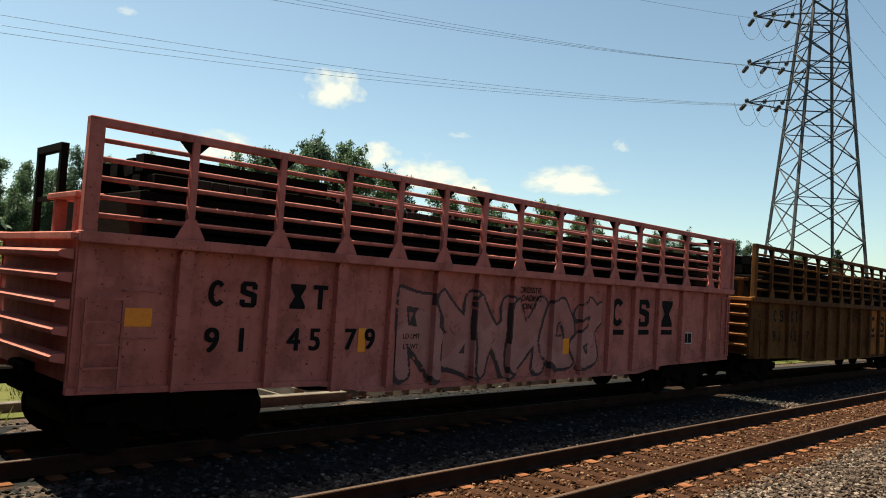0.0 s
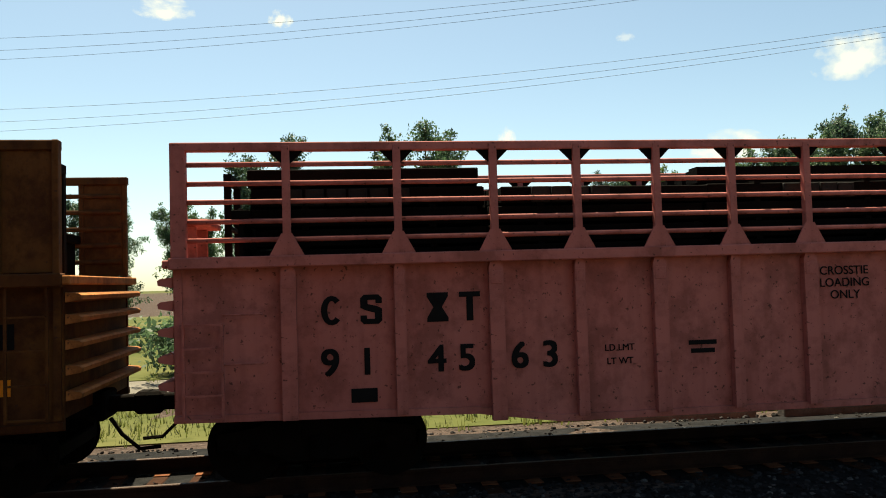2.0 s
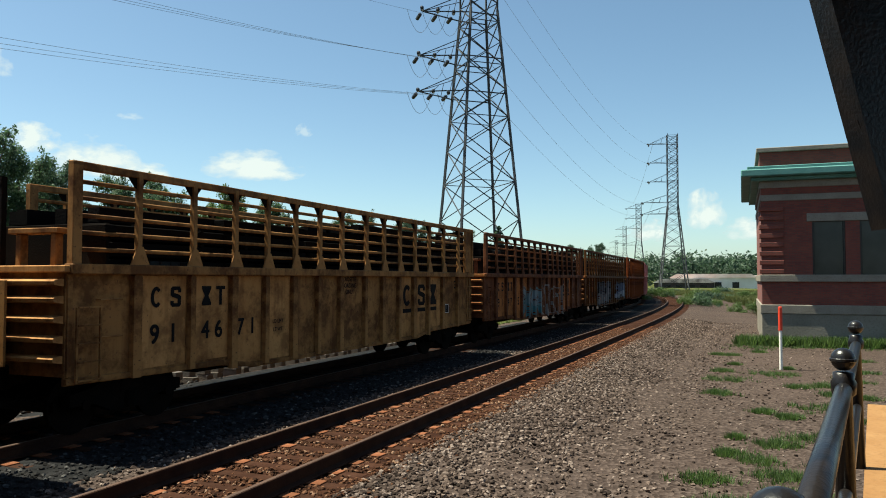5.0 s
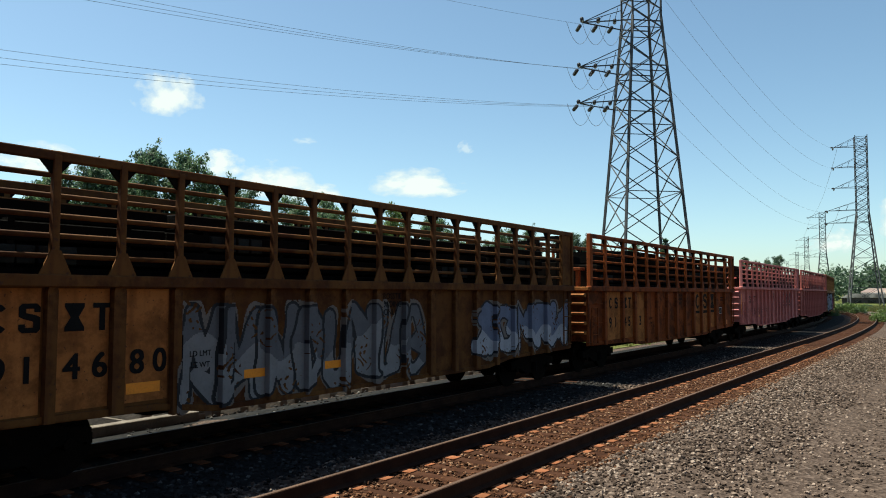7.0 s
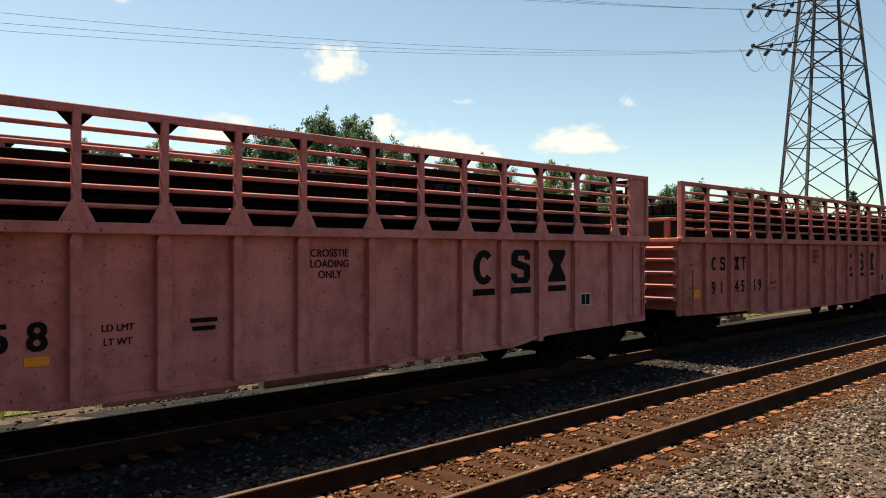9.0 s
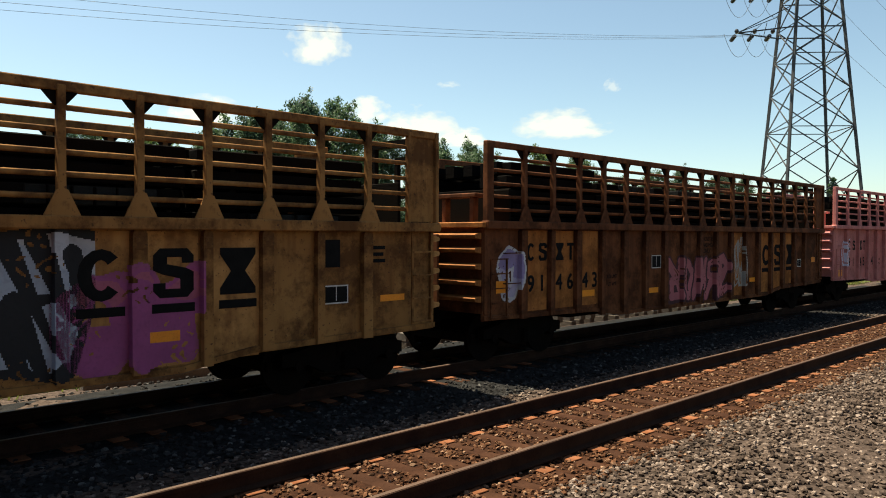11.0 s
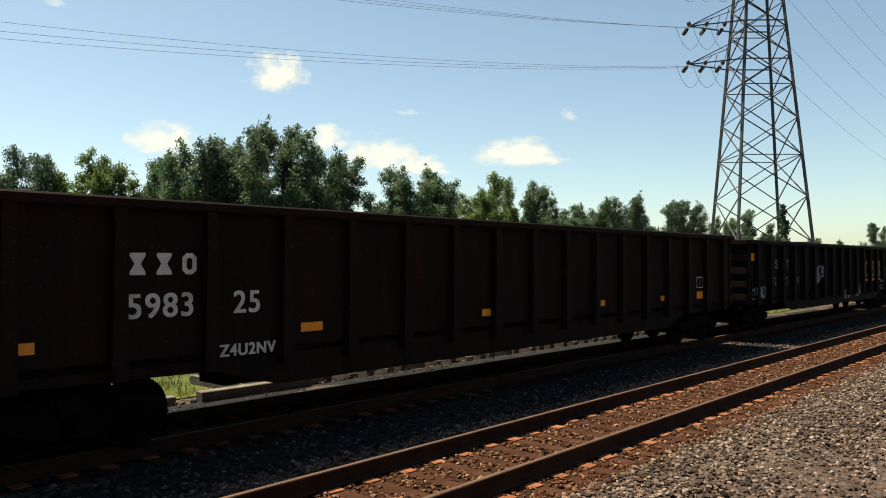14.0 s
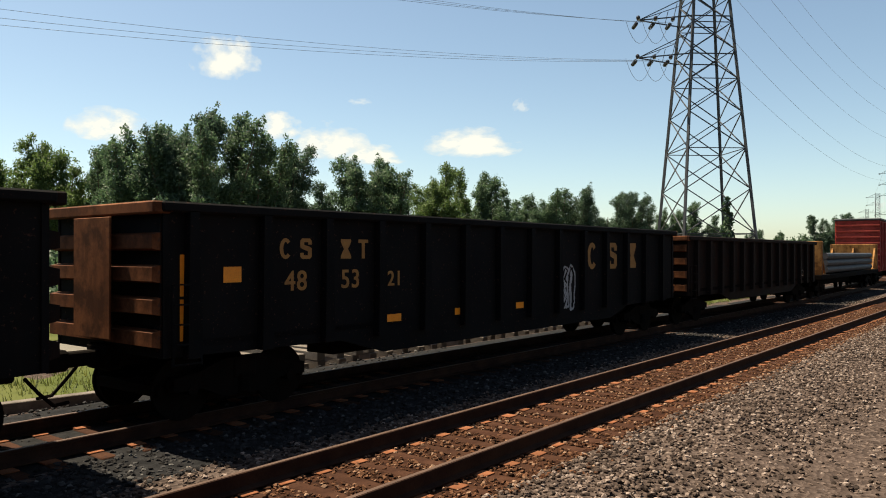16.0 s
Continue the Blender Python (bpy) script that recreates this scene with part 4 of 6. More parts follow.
def reshape(root, chord, top):
    """Another series of the same wagon: its chord and rack stand lower."""
    k = (top - chord) / (TOP - CHORD)
    up = Matrix.Translation((0, 0, chord - CHORD * k)) @ Matrix.Diagonal((1, 1, k, 1))
    q = (chord - 0.5) / (CHORD - 0.5)
    low = Matrix.Translation((0, 0, 0.5 - 0.5 * q)) @ Matrix.Diagonal((1, 1, q, 1))
    for o in root.children:
        if o.name.startswith(UPPER):
            o.matrix_basis = up @ o.matrix_basis
        elif o.name.startswith(LOWER):
            o.matrix_basis = low @ o.matrix_basis


def tie_wagon_letters(root, number, ink, logo=(11.1, 12.15, 13.2, 1.95), extras=(), marks_x=(1.75, 2.2, 2.97, 3.35), number_x=(1.72, 2.14, 2.95, 3.3, 3.93, 4.3), notice=(8.1, 2.25), limits=5.15):
    half = CAR_L / 2
    for kind, x in zip(("crescent", "notched", "hourglass", "hammer"), marks_x):
        part("lettering", letter_block(kind, 0.25, 0.34), ink, root, at=(x - half, -PANEL_Y - 0.009, 1.84))
    for ch, x in zip(number, number_x):
        if ch != " ":
            part("car_number", text_mesh(ch, 0.43), ink, root, at=side_at(x - half, 1.27, PANEL_Y + 0.009))
    if logo:
        for kind, x in zip(("crescent", "notched", "hourglass"), logo[:3]):
            part("lettering", letter_block(kind, 0.52, 0.6), M_BLACK, root, at=(x - half, -PANEL_Y - 0.009, logo[3] - 0.3))
            part("lettering", letter_block("bar", 0.55, 0.11), M_BLACK, root, at=(x - half, -PANEL_Y - 0.009, logo[3] - 0.48))
    for i, word in enumerate(("CROSSTIE", "LOADING", "ONLY")):
        part("stencil", text_mesh(word, 0.15, 0.002), ink, root, at=side_at(notice[0] - half, notice[1] - i * 0.15, PANEL_Y + 0.009))
    for i, word in enumerate(("LD LMT", "LT WT")):
        part("stencil", text_mesh(word, 0.11, 0.002), ink, root, at=side_at(limits - half, 1.42 - i * 0.16, PANEL_Y + 0.009))
    bracket_lines(root, half, extras)


def gondola(paint, label, length, top, first=0.7, end_paint=None):
    """Plain mill gondola."""
    half = length / 2
    root = tagged(new("gondola"), label, "railway wagon", "train wagons")
    key = (length, top)
    side = shared(("gside", key), lambda: Build().prism([(-half, 0.95), (-half + 3.2, 0.9), (-half + 4.2, 0.62), (half - 4.2, 0.62), (half - 3.2, 0.9), (half, 0.95), (half, top - 0.1), (-half, top - 0.1)], -0.02, 0.02).mesh("side_panel"))
    chord = shared(("gchord", key), lambda: Build().box(-half - 0.04, half + 0.04, -0.1, 0.1, top - 0.14, top, 0.025).mesh("top_chord"))
    n = round(length / 1.2)
    xs = [-half + first + i * (length - 1.4) / (n - 1) for i in range(n)]
    post = shared(("gpost", top), lambda: Build().prism([(-0.1, 0), (0.1, 0), (0.07, top - 1.05), (-0.07, top - 1.05)], -0.095, 0.04).mesh("side_post"))
    for y, turn in ((-1, 0), (1, 180)):
        part("side_panel", side, paint, root, at=(0, y * (PANEL_Y - 0.02), 0))
        part("top_chord", chord, paint, root, at=(0, y * (PANEL_Y + 0.03), 0))
        for i, x in enumerate(xs):
            part("side_post", post, paint, root, at=pose(x, y * (PANEL_Y + 0.045), 0.92, 0, 0, turn))
    endw = shared(("gend", top), lambda: Build().box(-0.04, 0.04, -1.43, 1.43, 0.95, top - 0.1).mesh("end_wall"))
    ridge = shared("gridge", lambda: Build().prism([(-0.14, -0.09), (0.0, -0.12), (0.0, 0.12), (-0.14, 0.09)], -1.4, 1.4).mesh("end_ridge"))
    plate = shared("gplate", lambda: Build().box(-0.2, -0.17, -0.5, 0.5, 1.15, top - 0.3, 0.008).mesh("end_plate"))
    cap = shared(("gcap", top), lambda: Build().box(-0.16, 0.1, -1.5, 1.5, top - 0.16, top, 0.02).mesh("end_cap"))
    for sgn in (-1, 1):
        m = pose(sgn * half, 0, 0, 0, 0, 0 if sgn < 0 else 180)
        part("end_wall", endw, paint, root, at=m @ Matrix.Translation((0.06, 0, 0)))
        for i in range(4):
            part("end_ridge", ridge, end_paint or M_BROWN[3], root, at=m @ Matrix.Translation((0.02, 0, 1.2 + i * 0.42)))
        part("end_plate", plate, end_paint or M_BROWN[3], root, at=m)
        part("end_cap", cap, end_paint or M_BROWN[3], root, at=m)
    part("floor", shared(("gfloor", length), lambda: Build().box(-half + 0.05, half - 0.05, -1.4, 1.4, 1.05, 1.15).mesh("floor")), M_STEEL, root)
    running_gear(root, half, 1.15)
    step_ladder(root, half, paint, -1, 0.86, 1.9)
    return root


def flat_wagon():
    half = 9.0
    root = tagged(new("bulkhead_flat_wagon"), "yellow bulkhead flat wagon with bundled pipes", "railway wagon", "train wagons")
    part("deck", Build().box(-half, half, -1.45, 1.45, 0.95, 1.2, 0.02), M_STEEL, root)
    for sgn in (-1, 1):
        part("bulkhead", Build().box(-0.12, 0.12, -1.45, 1.45, 1.2, 2.9, 0.02), M_BROWN[1], root, "yellow end bulkhead", at=(sgn * (half - 0.3), 0, 0))
        for y in (-1.3, 0, 1.3):
            part("brace", Build().beam((0, y, 1.2), (sgn * -1.2, y, 1.2), 0.1).beam((sgn * -1.1, y, 1.2), (0, y, 2.6), 0.1), M_BROWN[1], root, at=(sgn * (half - 0.4), 0, 0))
    b = Build()
    for k in range(3):
        for i in range(7):
            b.tube([(-7, -1.2 + i * 0.38, 1.42 + k * 0.36), (7, -1.2 + i * 0.38, 1.42 + k * 0.36)], 0.18, 10)
    tagged(part("pipe_bundle", b, M_IRON, root, "grey steel pipes"), kind="stuff")
    running_gear(root, half, 1.1)
    return root


def box_wagon():
    half = 8.5
    root = tagged(new("box_wagon"), "dark red boxcar with ribbed sides", "railway wagon", "train wagons")
    red = shared("redpaint", lambda: car_paint("dark_red_boxcar_paint", (0.24, 0.03, 0.025), (0.3, 0.05, 0.04), RUST, 0.25, 21))
    part("body", Build().box(-half, half, -1.42, 1.42, 1.0, 4.6, 0.03), red, root)
    part("roof", Build().box(-half - 0.05, half + 0.05, -1.5, 1.5, 4.6, 4.75, 0.04), M_IRON, root)
    rib = Build().box(-0.06, 0.06, -0.03, 0.03, 1.1, 4.5, 0.01).mesh("rib")
    for i in range(15):
        part("rib", rib, red, root, at=(-half + 0.5 + i * 1.14, -1.45, 0))
    hb = Build().box(-0.03, 0.03, -1.4, 1.4, -0.06, 0.06, 0.01).mesh("end_rib")
    for i in range(8):
        part("end_rib", hb, red, root, at=(-half - 0.02, 0, 1.3 + i * 0.42))
    running_gear(root, half, 1.1)
    return root


TEAL, LAV, ROSE, VIOLET = (0.03, 0.16, 0.15), (0.2, 0.2, 0.26), (0.42, 0.13, 0.145), (0.19, 0.1, 0.22)
INK, PLUM = (0.015, 0.015, 0.018), (0.3, 0.07, 0.2)
BOX1 = ("box", 14.25, 1.25, 0.42, 0.27)
FRONTS = {0: 3.16, 1: 20.85, 2: 38.32, 3: 56.03, 4: 73.75, 7: 126.3, 8: 143.7, 9: 161.25, 10: 179.2, 11: 197.0, 12: 213.55, 13: 231.1, 14: 248.65, 15: 266.5}
TRAIN = []          # root, distance of its front at the start, length


def add_tie(n, paint, label, number=None, ink=None, logo=(11.1, 12.15, 13.2, 1.95), extras=(), paintings=(), sheets=(), **marks):
    brown = paint in M_BROWN
    ochre = M_OCHRE[0 if n in (4, 6, 12) else 1]
    posts = CLOSE_POSTS if n == 3 else EVEN_POSTS if n in (8, 12, 13) else WIDE_POSTS if n in (1, 9, 15) else POSTS
    root = tie_wagon(paint, label, n + 3, ochre if brown else None, posts)
    panel_sheets(root, sheets or ((0, 1, 2, 3, 9, 10, 11) if brown else ()), ochre, posts)
    if n == 3:
        reshape(root, 2.15, 3.82)
    elif n == 14:
        reshape(root, 2.64, 4.0)
    elif paint in M_BROWN:
        reshape(root, 2.5 if n == 13 else 2.44, 4.04 if n == 9 else 3.98)
    if number:
        tie_wagon_letters(root, number, ink or M_BLACK, logo, extras, **marks)
    else:
        bracket_lines(root, CAR_L / 2, extras)
    for i, (x0, x1, z0, z1, cols, letters, lab) in enumerate(paintings):
        graffiti(root, x0 - CAR_L / 2, x1 - CAR_L / 2, z0, z1, cols, 17 * n + i + 60, letters, posts, label=lab, style="angular" if "large" in lab else "bubble")
    TRAIN.append((root, FRONTS.get(n, FIRST + n * (CAR_L + GAP)), CAR_L))


PINKL, BROWNL = "faded salmon rack gondola loaded with black ties", "rusty ochre rack gondola loaded with black ties"
add_tie(-1, M_BROWN[0], BROWNL, "914611", extras=[BOX1])
add_tie(0, M_PINK[0], "faded salmon rack gondola with grey outline graffiti", "914579", extras=[("tape", 0.75, 1.58, 0.34, 0.22), ("tape", 4.15, 1.22, 0.14, 0.36), ("tape", 9.3, 1.1, 0.2, 0.3), BOX1, ("tape", 15.3, 1.35, 0.3, 0.2)],
        paintings=[(4.8, 10.4, 0.75, 2.2, ((0.4, 0.17, 0.15), (0.36, 0.14, 0.12), (0.05, 0.03, 0.03), None), 6, "grey and black outline graffiti")])
add_tie(1, M_BROWN[0], "dark rusty ochre rack gondola loaded with ties", "914587", notice=(8.58, 2.2), limits=5.33, logo=(10.75, 11.84, 12.9, 1.84), sheets=(8, 9, 10), extras=[("box", 13.92, 1.28, 0.42, 0.27), ("dark", 15.7, 1.7, 0.4, 0.28), ("tape", 15.68, 1.2, 0.36, 0.18)])
add_tie(2, M_PINK[0], PINKL, "914563", logo=(11.33, 12.33, 13.4, 2.03), extras=[BOX1, ("lines", 6.2, 1.45, 0.36, 2), ("dark", 2.1, 0.95, 0.3, 0.16)],
        paintings=[(x0, x1, z0, z1, (None, None, (0.05, 0.02, 0.02), None), 1, "thin dark graffiti scrawl") for x0, x1, z0, z1 in ((9.0, 9.45, 0.95, 1.6), (10.0, 10.5, 0.85, 1.6), (10.9, 11.5, 0.75, 1.3), (12.0, 12.5, 0.8, 1.2))])
add_tie(3, M_PINK[1], "salmon rack gondola with teal and grey graffiti", "914622", notice=(11.1, 1.86), limits=4.95, marks_x=(2.14, 2.5, 3.02, 3.38), number_x=(2.12, 2.46, 3.0, 3.36, 3.92, 4.26), logo=(12.77, 13.63, 14.5, 1.75), extras=[("tape", 1.07, 1.2, 0.36, 0.2), ("tape", 3.17, 0.82, 0.4, 0.13), ("tape", 5.85, 0.85, 0.5, 0.13), ("tape", 8.45, 0.88, 0.4, 0.13), ("tape", 11.0, 0.9, 0.4, 0.13), ("box", 11.9, 1.2, 0.4, 0.26), ("tape", 15.0, 1.1, 0.3, 0.2), ("dark", 11.15, 1.2, 0.1, 0.6), ("dark", 1.6, 1.4, 0.12, 0.9)],
        paintings=[(6.2, 10.3, 0.64, 1.85, (LAV, (0.2, 0.21, 0.27), INK, TEAL), 5, "grey graffiti on a teal ground")])
part("stencil", text_mesh("MOW", 0.22, 0.006), M_BLACK, TRAIN[-1][0], at=side_at(4.1 - CAR_L / 2, 1.72, PANEL_Y + 0.009))
add_tie(4, M_BROWN[1], BROWNL, "914602", extras=[BOX1, ("tape", 1.0, 1.2, 0.25, 0.2)])
add_tie(5, M_BROWN[0], BROWNL, "914635", extras=[BOX1])
add_tie(6, M_BROWN[1], "faded ochre rack gondola with black lettering", "914671", logo=(11.35, 12.34, 13.2, 1.85), extras=[BOX1, ("lines", 15.2, 2.2, 0.5, 3)])
add_tie(7, M_BROWN[3], "dark rusty rack gondola with faded teal graffiti", "914705", M_BLACK, extras=[BOX1],
        paintings=[(4.75, 7.7, 0.75, 1.9, ((0.06, 0.15, 0.17), (0.15, 0.2, 0.22), (0.1, 0.05, 0.03), (0.07, 0.16, 0.17)), 4, "pale teal graffiti"), (8.0, 12.4, 0.65, 2.0, (None, None, (0.22, 0.2, 0.19), None), 6, "white scribbled graffiti")])
add_tie(8, M_BROWN[0], "rusty ochre rack gondola with white graffiti", "914680", logo=None, sheets=(0, 1, 2), marks_x=(1.34, 1.7, 2.24, 2.6), number_x=(1.34, 1.68, 2.22, 2.58, 3.1, 3.44), limits=4.1, notice=(8.43, 2.2), extras=[("tape", 0.8, 1.2, 0.3, 0.2), ("tape", 3.2, 1.0, 0.5, 0.14), ("tape", 5.15, 1.03, 0.5, 0.13), ("tape", 6.85, 1.03, 0.4, 0.13)],
        paintings=[(3.75, 9.5, 0.68, 2.1, ((0.2, 0.195, 0.2), (0.1, 0.1, 0.11), INK, (0.15, 0.125, 0.11)), 8, "white and grey graffiti"), (11.4, 16.2, 0.84, 2.05, ((0.33, 0.34, 0.38), (0.13, 0.15, 0.22), INK, (0.15, 0.125, 0.11)), 5, "white and blue graffiti")])
add_tie(9, M_BROWN[2], "orange brown rack gondola loaded with black ties", "914593", notice=(8.58, 2.2), limits=5.33, logo=(10.9, 11.98, 13.06, 1.99), sheets=(0, 1, 2, 8, 9, 10), extras=[("box", 14.35, 1.43, 0.42, 0.27), ("tape", 12.64, 0.93, 0.45, 0.13), ("tape", 8.2, 0.85, 0.4, 0.13), ("tape", 15.3, 0.93, 0.4, 0.2), ("lines", 14.6, 2.1, 0.5, 2)])
add_tie(10, M_PINK[2], "pale salmon rack gondola loaded with black ties", "914558", logo=(11.3, 12.28, 13.34, 2.05), extras=[("tape", 0.36, 1.3, 0.13, 1.0), ("box", 14.25, 1.25, 0.3, 0.25), ("tape", 4.3, 1.1, 0.25, 0.1), ("lines", 6.2, 1.45, 0.36, 2)])
add_tie(11, M_PINK[0], PINKL, "914549", extras=[BOX1, ("tape", 0.9, 1.2, 0.3, 0.2)])
add_tie(12, M_BROWN[1], "ochre rack gondola with big white graffiti", "914660", logo=(11.05, 11.92, 12.8, 1.85), sheets=(11, 12, 13), marks_x=(1.34, 1.7, 2.24, 2.6), number_x=(1.34, 1.68, 2.22, 2.58, 3.1, 3.44), limits=4.1, notice=(8.43, 2.2), extras=[("box", 14.4, 1.32, 0.42, 0.27), ("tape", 11.75, 1.02, 0.5, 0.13), ("tape", 15.5, 1.3, 0.5, 0.1), ("lines", 15.1, 2.1, 0.5, 3), ("dark", 14.3, 1.85, 0.35, 0.4)],
        paintings=[(1.2, 10.9, 0.68, 2.4, ((0.34, 0.38, 0.46), (0.42, 0.42, 0.46), INK, None), 5, "large white and black graffiti"), (10.6, 12.2, 0.7, 1.9, (PLUM, (0.36, 0.1, 0.16), PLUM, (0.3, 0.08, 0.18)), 2, "magenta spray fade")])
add_tie(13, M_BROWN[3], "rusty ochre rack gondola with pink bubble graffiti", "914643", None, (12.1, 12.95, 13.85, 1.78), extras=[("tape", 0.5, 1.28, 0.3, 0.22), ("box", 5.94, 1.58, 0.4, 0.3), ("tape", 3.22, 1.08, 0.45, 0.13), ("tape", 5.83, 1.02, 0.42, 0.12), ("tape", 11.18, 1.05, 0.36, 0.12), ("tape", 15.8, 1.5, 0.3, 0.16), ("box", 14.6, 1.38, 0.3, 0.24)],
        paintings=[(6.5, 9.65, 0.72, 1.84, (ROSE, (0.34, 0.11, 0.12), (0.06, 0.02, 0.025), None), 5, "pink bubble graffiti"), (10.05, 10.55, 0.95, 2.2, (None, None, (0.3, 0.27, 0.24), None), 2, "thin white scrawl"), (0.45, 1.0, 1.15, 2.1, ((0.4, 0.36, 0.5), (0.25, 0.2, 0.36), (0.5, 0.48, 0.5), None), 1, "small purple painted shape")],
        sheets=(0, 1, 2, 10, 12, 13, 14), marks_x=(1.34, 1.7, 2.24, 2.6), number_x=(1.34, 1.68, 2.22, 2.58, 3.1, 3.44), limits=4.1, notice=(8.43, 2.2))
add_tie(14, M_PINK[2], "pale salmon rack gondola with beige and purple graffiti", "914544", logo=(11.1, 12.2, 13.3, 2.12), extras=[("tape", 0.8, 0.95, 0.4, 0.22), ("tape", 5.9, 1.02, 0.45, 0.13), ("tape", 9.15, 1.02, 0.4, 0.13), ("tape", 12.1, 1.03, 0.36, 0.12), ("box", 14.5, 1.36, 0.36, 0.25), ("tape", 15.6, 1.02, 0.3, 0.15), ("lines", 6.1, 1.5, 0.4, 2)],
        paintings=[(6.6, 8.9, 0.62, 1.9, ((0.42, 0.34, 0.29), (0.3, 0.245, 0.21), INK, None), 3, "beige outlined graffiti"), (8.9, 11.3, 0.66, 1.95, (VIOLET, (0.3, 0.17, 0.3), (0.07, 0.03, 0.08), (0.24, 0.15, 0.24)), 3, "purple graffiti"), (11.3, 12.5, 0.75, 1.9, ((0.3, 0.26, 0.17), (0.2, 0.17, 0.12), INK, None), 1, "yellow grey graffiti"), (1.0, 1.7, 1.3, 2.2, ((0.46, 0.19, 0.17), (0.5, 0.2, 0.18), (0.55, 0.55, 0.66), None), 2, "pale blue scrawl")])
add_tie(15, M_BROWN[2], "orange brown rack gondola with black numbers", "914590", notice=(8.58, 2.2), limits=5.33, logo=(10.7, 11.76, 12.9, 2.02), sheets=(0, 1, 2, 8, 9, 10), extras=[("tape", 0.6, 1.1, 0.14, 1.0), ("box", 14.25, 1.45, 0.42, 0.27)])


def add_gondola(front, length, top, paint, label, marks, extras=(), paintings=(), first=0.7, end_paint=None):
    root = gondola(paint, label, length, top, first, end_paint)
    half = length / 2
    for what, s, x, z, size, ink in marks:
        if what == "text":
            part("car_number", text_mesh(s, size, 0.008, 1.1), ink, root, at=side_at(x - half, z, PANEL_Y + 0.006))
        else:
            for i, kind in enumerate(s):
                part("lettering", letter_block(kind, size * 0.55, size * 0.75), ink, root, at=(x - half + i * size * 0.95, -PANEL_Y - 0.006, z))
    bracket_lines(root, half, extras)
    n = round(length / 1.2)
    ps = [first + i * (length - 1.4) / (n - 1) for i in range(n)]
    for i, (x0, x1, z0, z1, cols, letters, lab) in enumerate(paintings):
        graffiti(root, x0 - half, x1 - half, z0, z1, cols, int(front) + i, letters, ps, label=lab, half=half)
    TRAIN.append((root, front, length))


tp = [("tape", x, 1.32, 0.4, 0.13) for x in (0.8, 4.8, 8.95, 13.0, 16.2)]
add_gondola(283.7, 20.6, 3.1, M_DARK[1], "dark brown gondola with white numbers", [("blocks", ("hourglass", "hourglass", "ring"), 2.16, 2.17, 0.36, M_WHITE), ("text", "5983", 2.47, 1.65, 0.42, M_WHITE), ("text", "25", 3.7, 1.65, 0.42, M_WHITE), ("text", "Z4U2NV", 3.72, 1.08, 0.22, M_WHITE)], tp + [("box", 18.4, 1.6, 0.4, 0.3), ("tape", 18.4, 1.3, 0.4, 0.2)])
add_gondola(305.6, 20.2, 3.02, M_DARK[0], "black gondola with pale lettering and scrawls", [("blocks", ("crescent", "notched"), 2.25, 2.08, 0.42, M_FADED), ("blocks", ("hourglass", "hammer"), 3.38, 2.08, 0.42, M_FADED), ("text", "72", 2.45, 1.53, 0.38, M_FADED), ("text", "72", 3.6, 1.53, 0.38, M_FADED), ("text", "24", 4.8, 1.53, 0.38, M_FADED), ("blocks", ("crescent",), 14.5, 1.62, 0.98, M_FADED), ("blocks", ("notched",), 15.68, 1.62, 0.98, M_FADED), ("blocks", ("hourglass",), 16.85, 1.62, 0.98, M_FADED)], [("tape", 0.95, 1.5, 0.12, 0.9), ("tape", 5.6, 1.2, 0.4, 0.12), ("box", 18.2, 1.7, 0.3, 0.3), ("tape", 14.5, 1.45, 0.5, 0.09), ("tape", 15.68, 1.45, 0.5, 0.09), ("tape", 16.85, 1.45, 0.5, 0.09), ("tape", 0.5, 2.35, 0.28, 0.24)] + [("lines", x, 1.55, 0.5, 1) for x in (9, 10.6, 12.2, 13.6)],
            [(x0, x1, z0, z1, (None, None, (0.26, 0.26, 0.29), None), 4, "thin white tag") for x0, x1, z0, z1 in ((6.6, 7.6, 1.55, 2.1), (10.9, 11.6, 0.85, 1.15), (12.7, 13.5, 0.9, 1.2), (17.0, 17.6, 1.05, 1.4), (0.35, 1.5, 1.15, 1.5))], end_paint=M_DARK[1])
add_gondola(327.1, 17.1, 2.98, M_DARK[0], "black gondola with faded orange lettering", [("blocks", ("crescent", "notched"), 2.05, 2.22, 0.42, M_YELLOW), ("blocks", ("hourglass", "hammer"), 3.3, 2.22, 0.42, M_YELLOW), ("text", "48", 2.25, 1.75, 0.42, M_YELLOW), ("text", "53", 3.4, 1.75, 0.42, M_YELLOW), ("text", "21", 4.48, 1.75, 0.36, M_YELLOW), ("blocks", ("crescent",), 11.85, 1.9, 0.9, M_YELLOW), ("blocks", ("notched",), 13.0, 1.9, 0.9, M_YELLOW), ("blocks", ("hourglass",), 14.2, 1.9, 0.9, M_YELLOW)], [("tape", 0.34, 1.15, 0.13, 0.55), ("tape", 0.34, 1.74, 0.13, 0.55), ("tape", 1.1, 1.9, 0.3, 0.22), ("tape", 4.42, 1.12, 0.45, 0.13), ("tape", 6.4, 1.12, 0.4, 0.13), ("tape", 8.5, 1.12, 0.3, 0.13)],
            [(10.3, 10.9, 1.0, 2.0, (None, None, (0.3, 0.3, 0.31), None), 2, "thin white tag")], first=0.42)
add_gondola(345.3, 16.6, 2.85, M_DARK[1], "plain dark brown gondola with orange tape", [], [("tape", 0.9, 1.1, 0.2, 0.3), BOX1])
TRAIN.append((flat_wagon(), 363.2, 18.0))
TRAIN.append((box_wagon(), 382.6, 17.0))


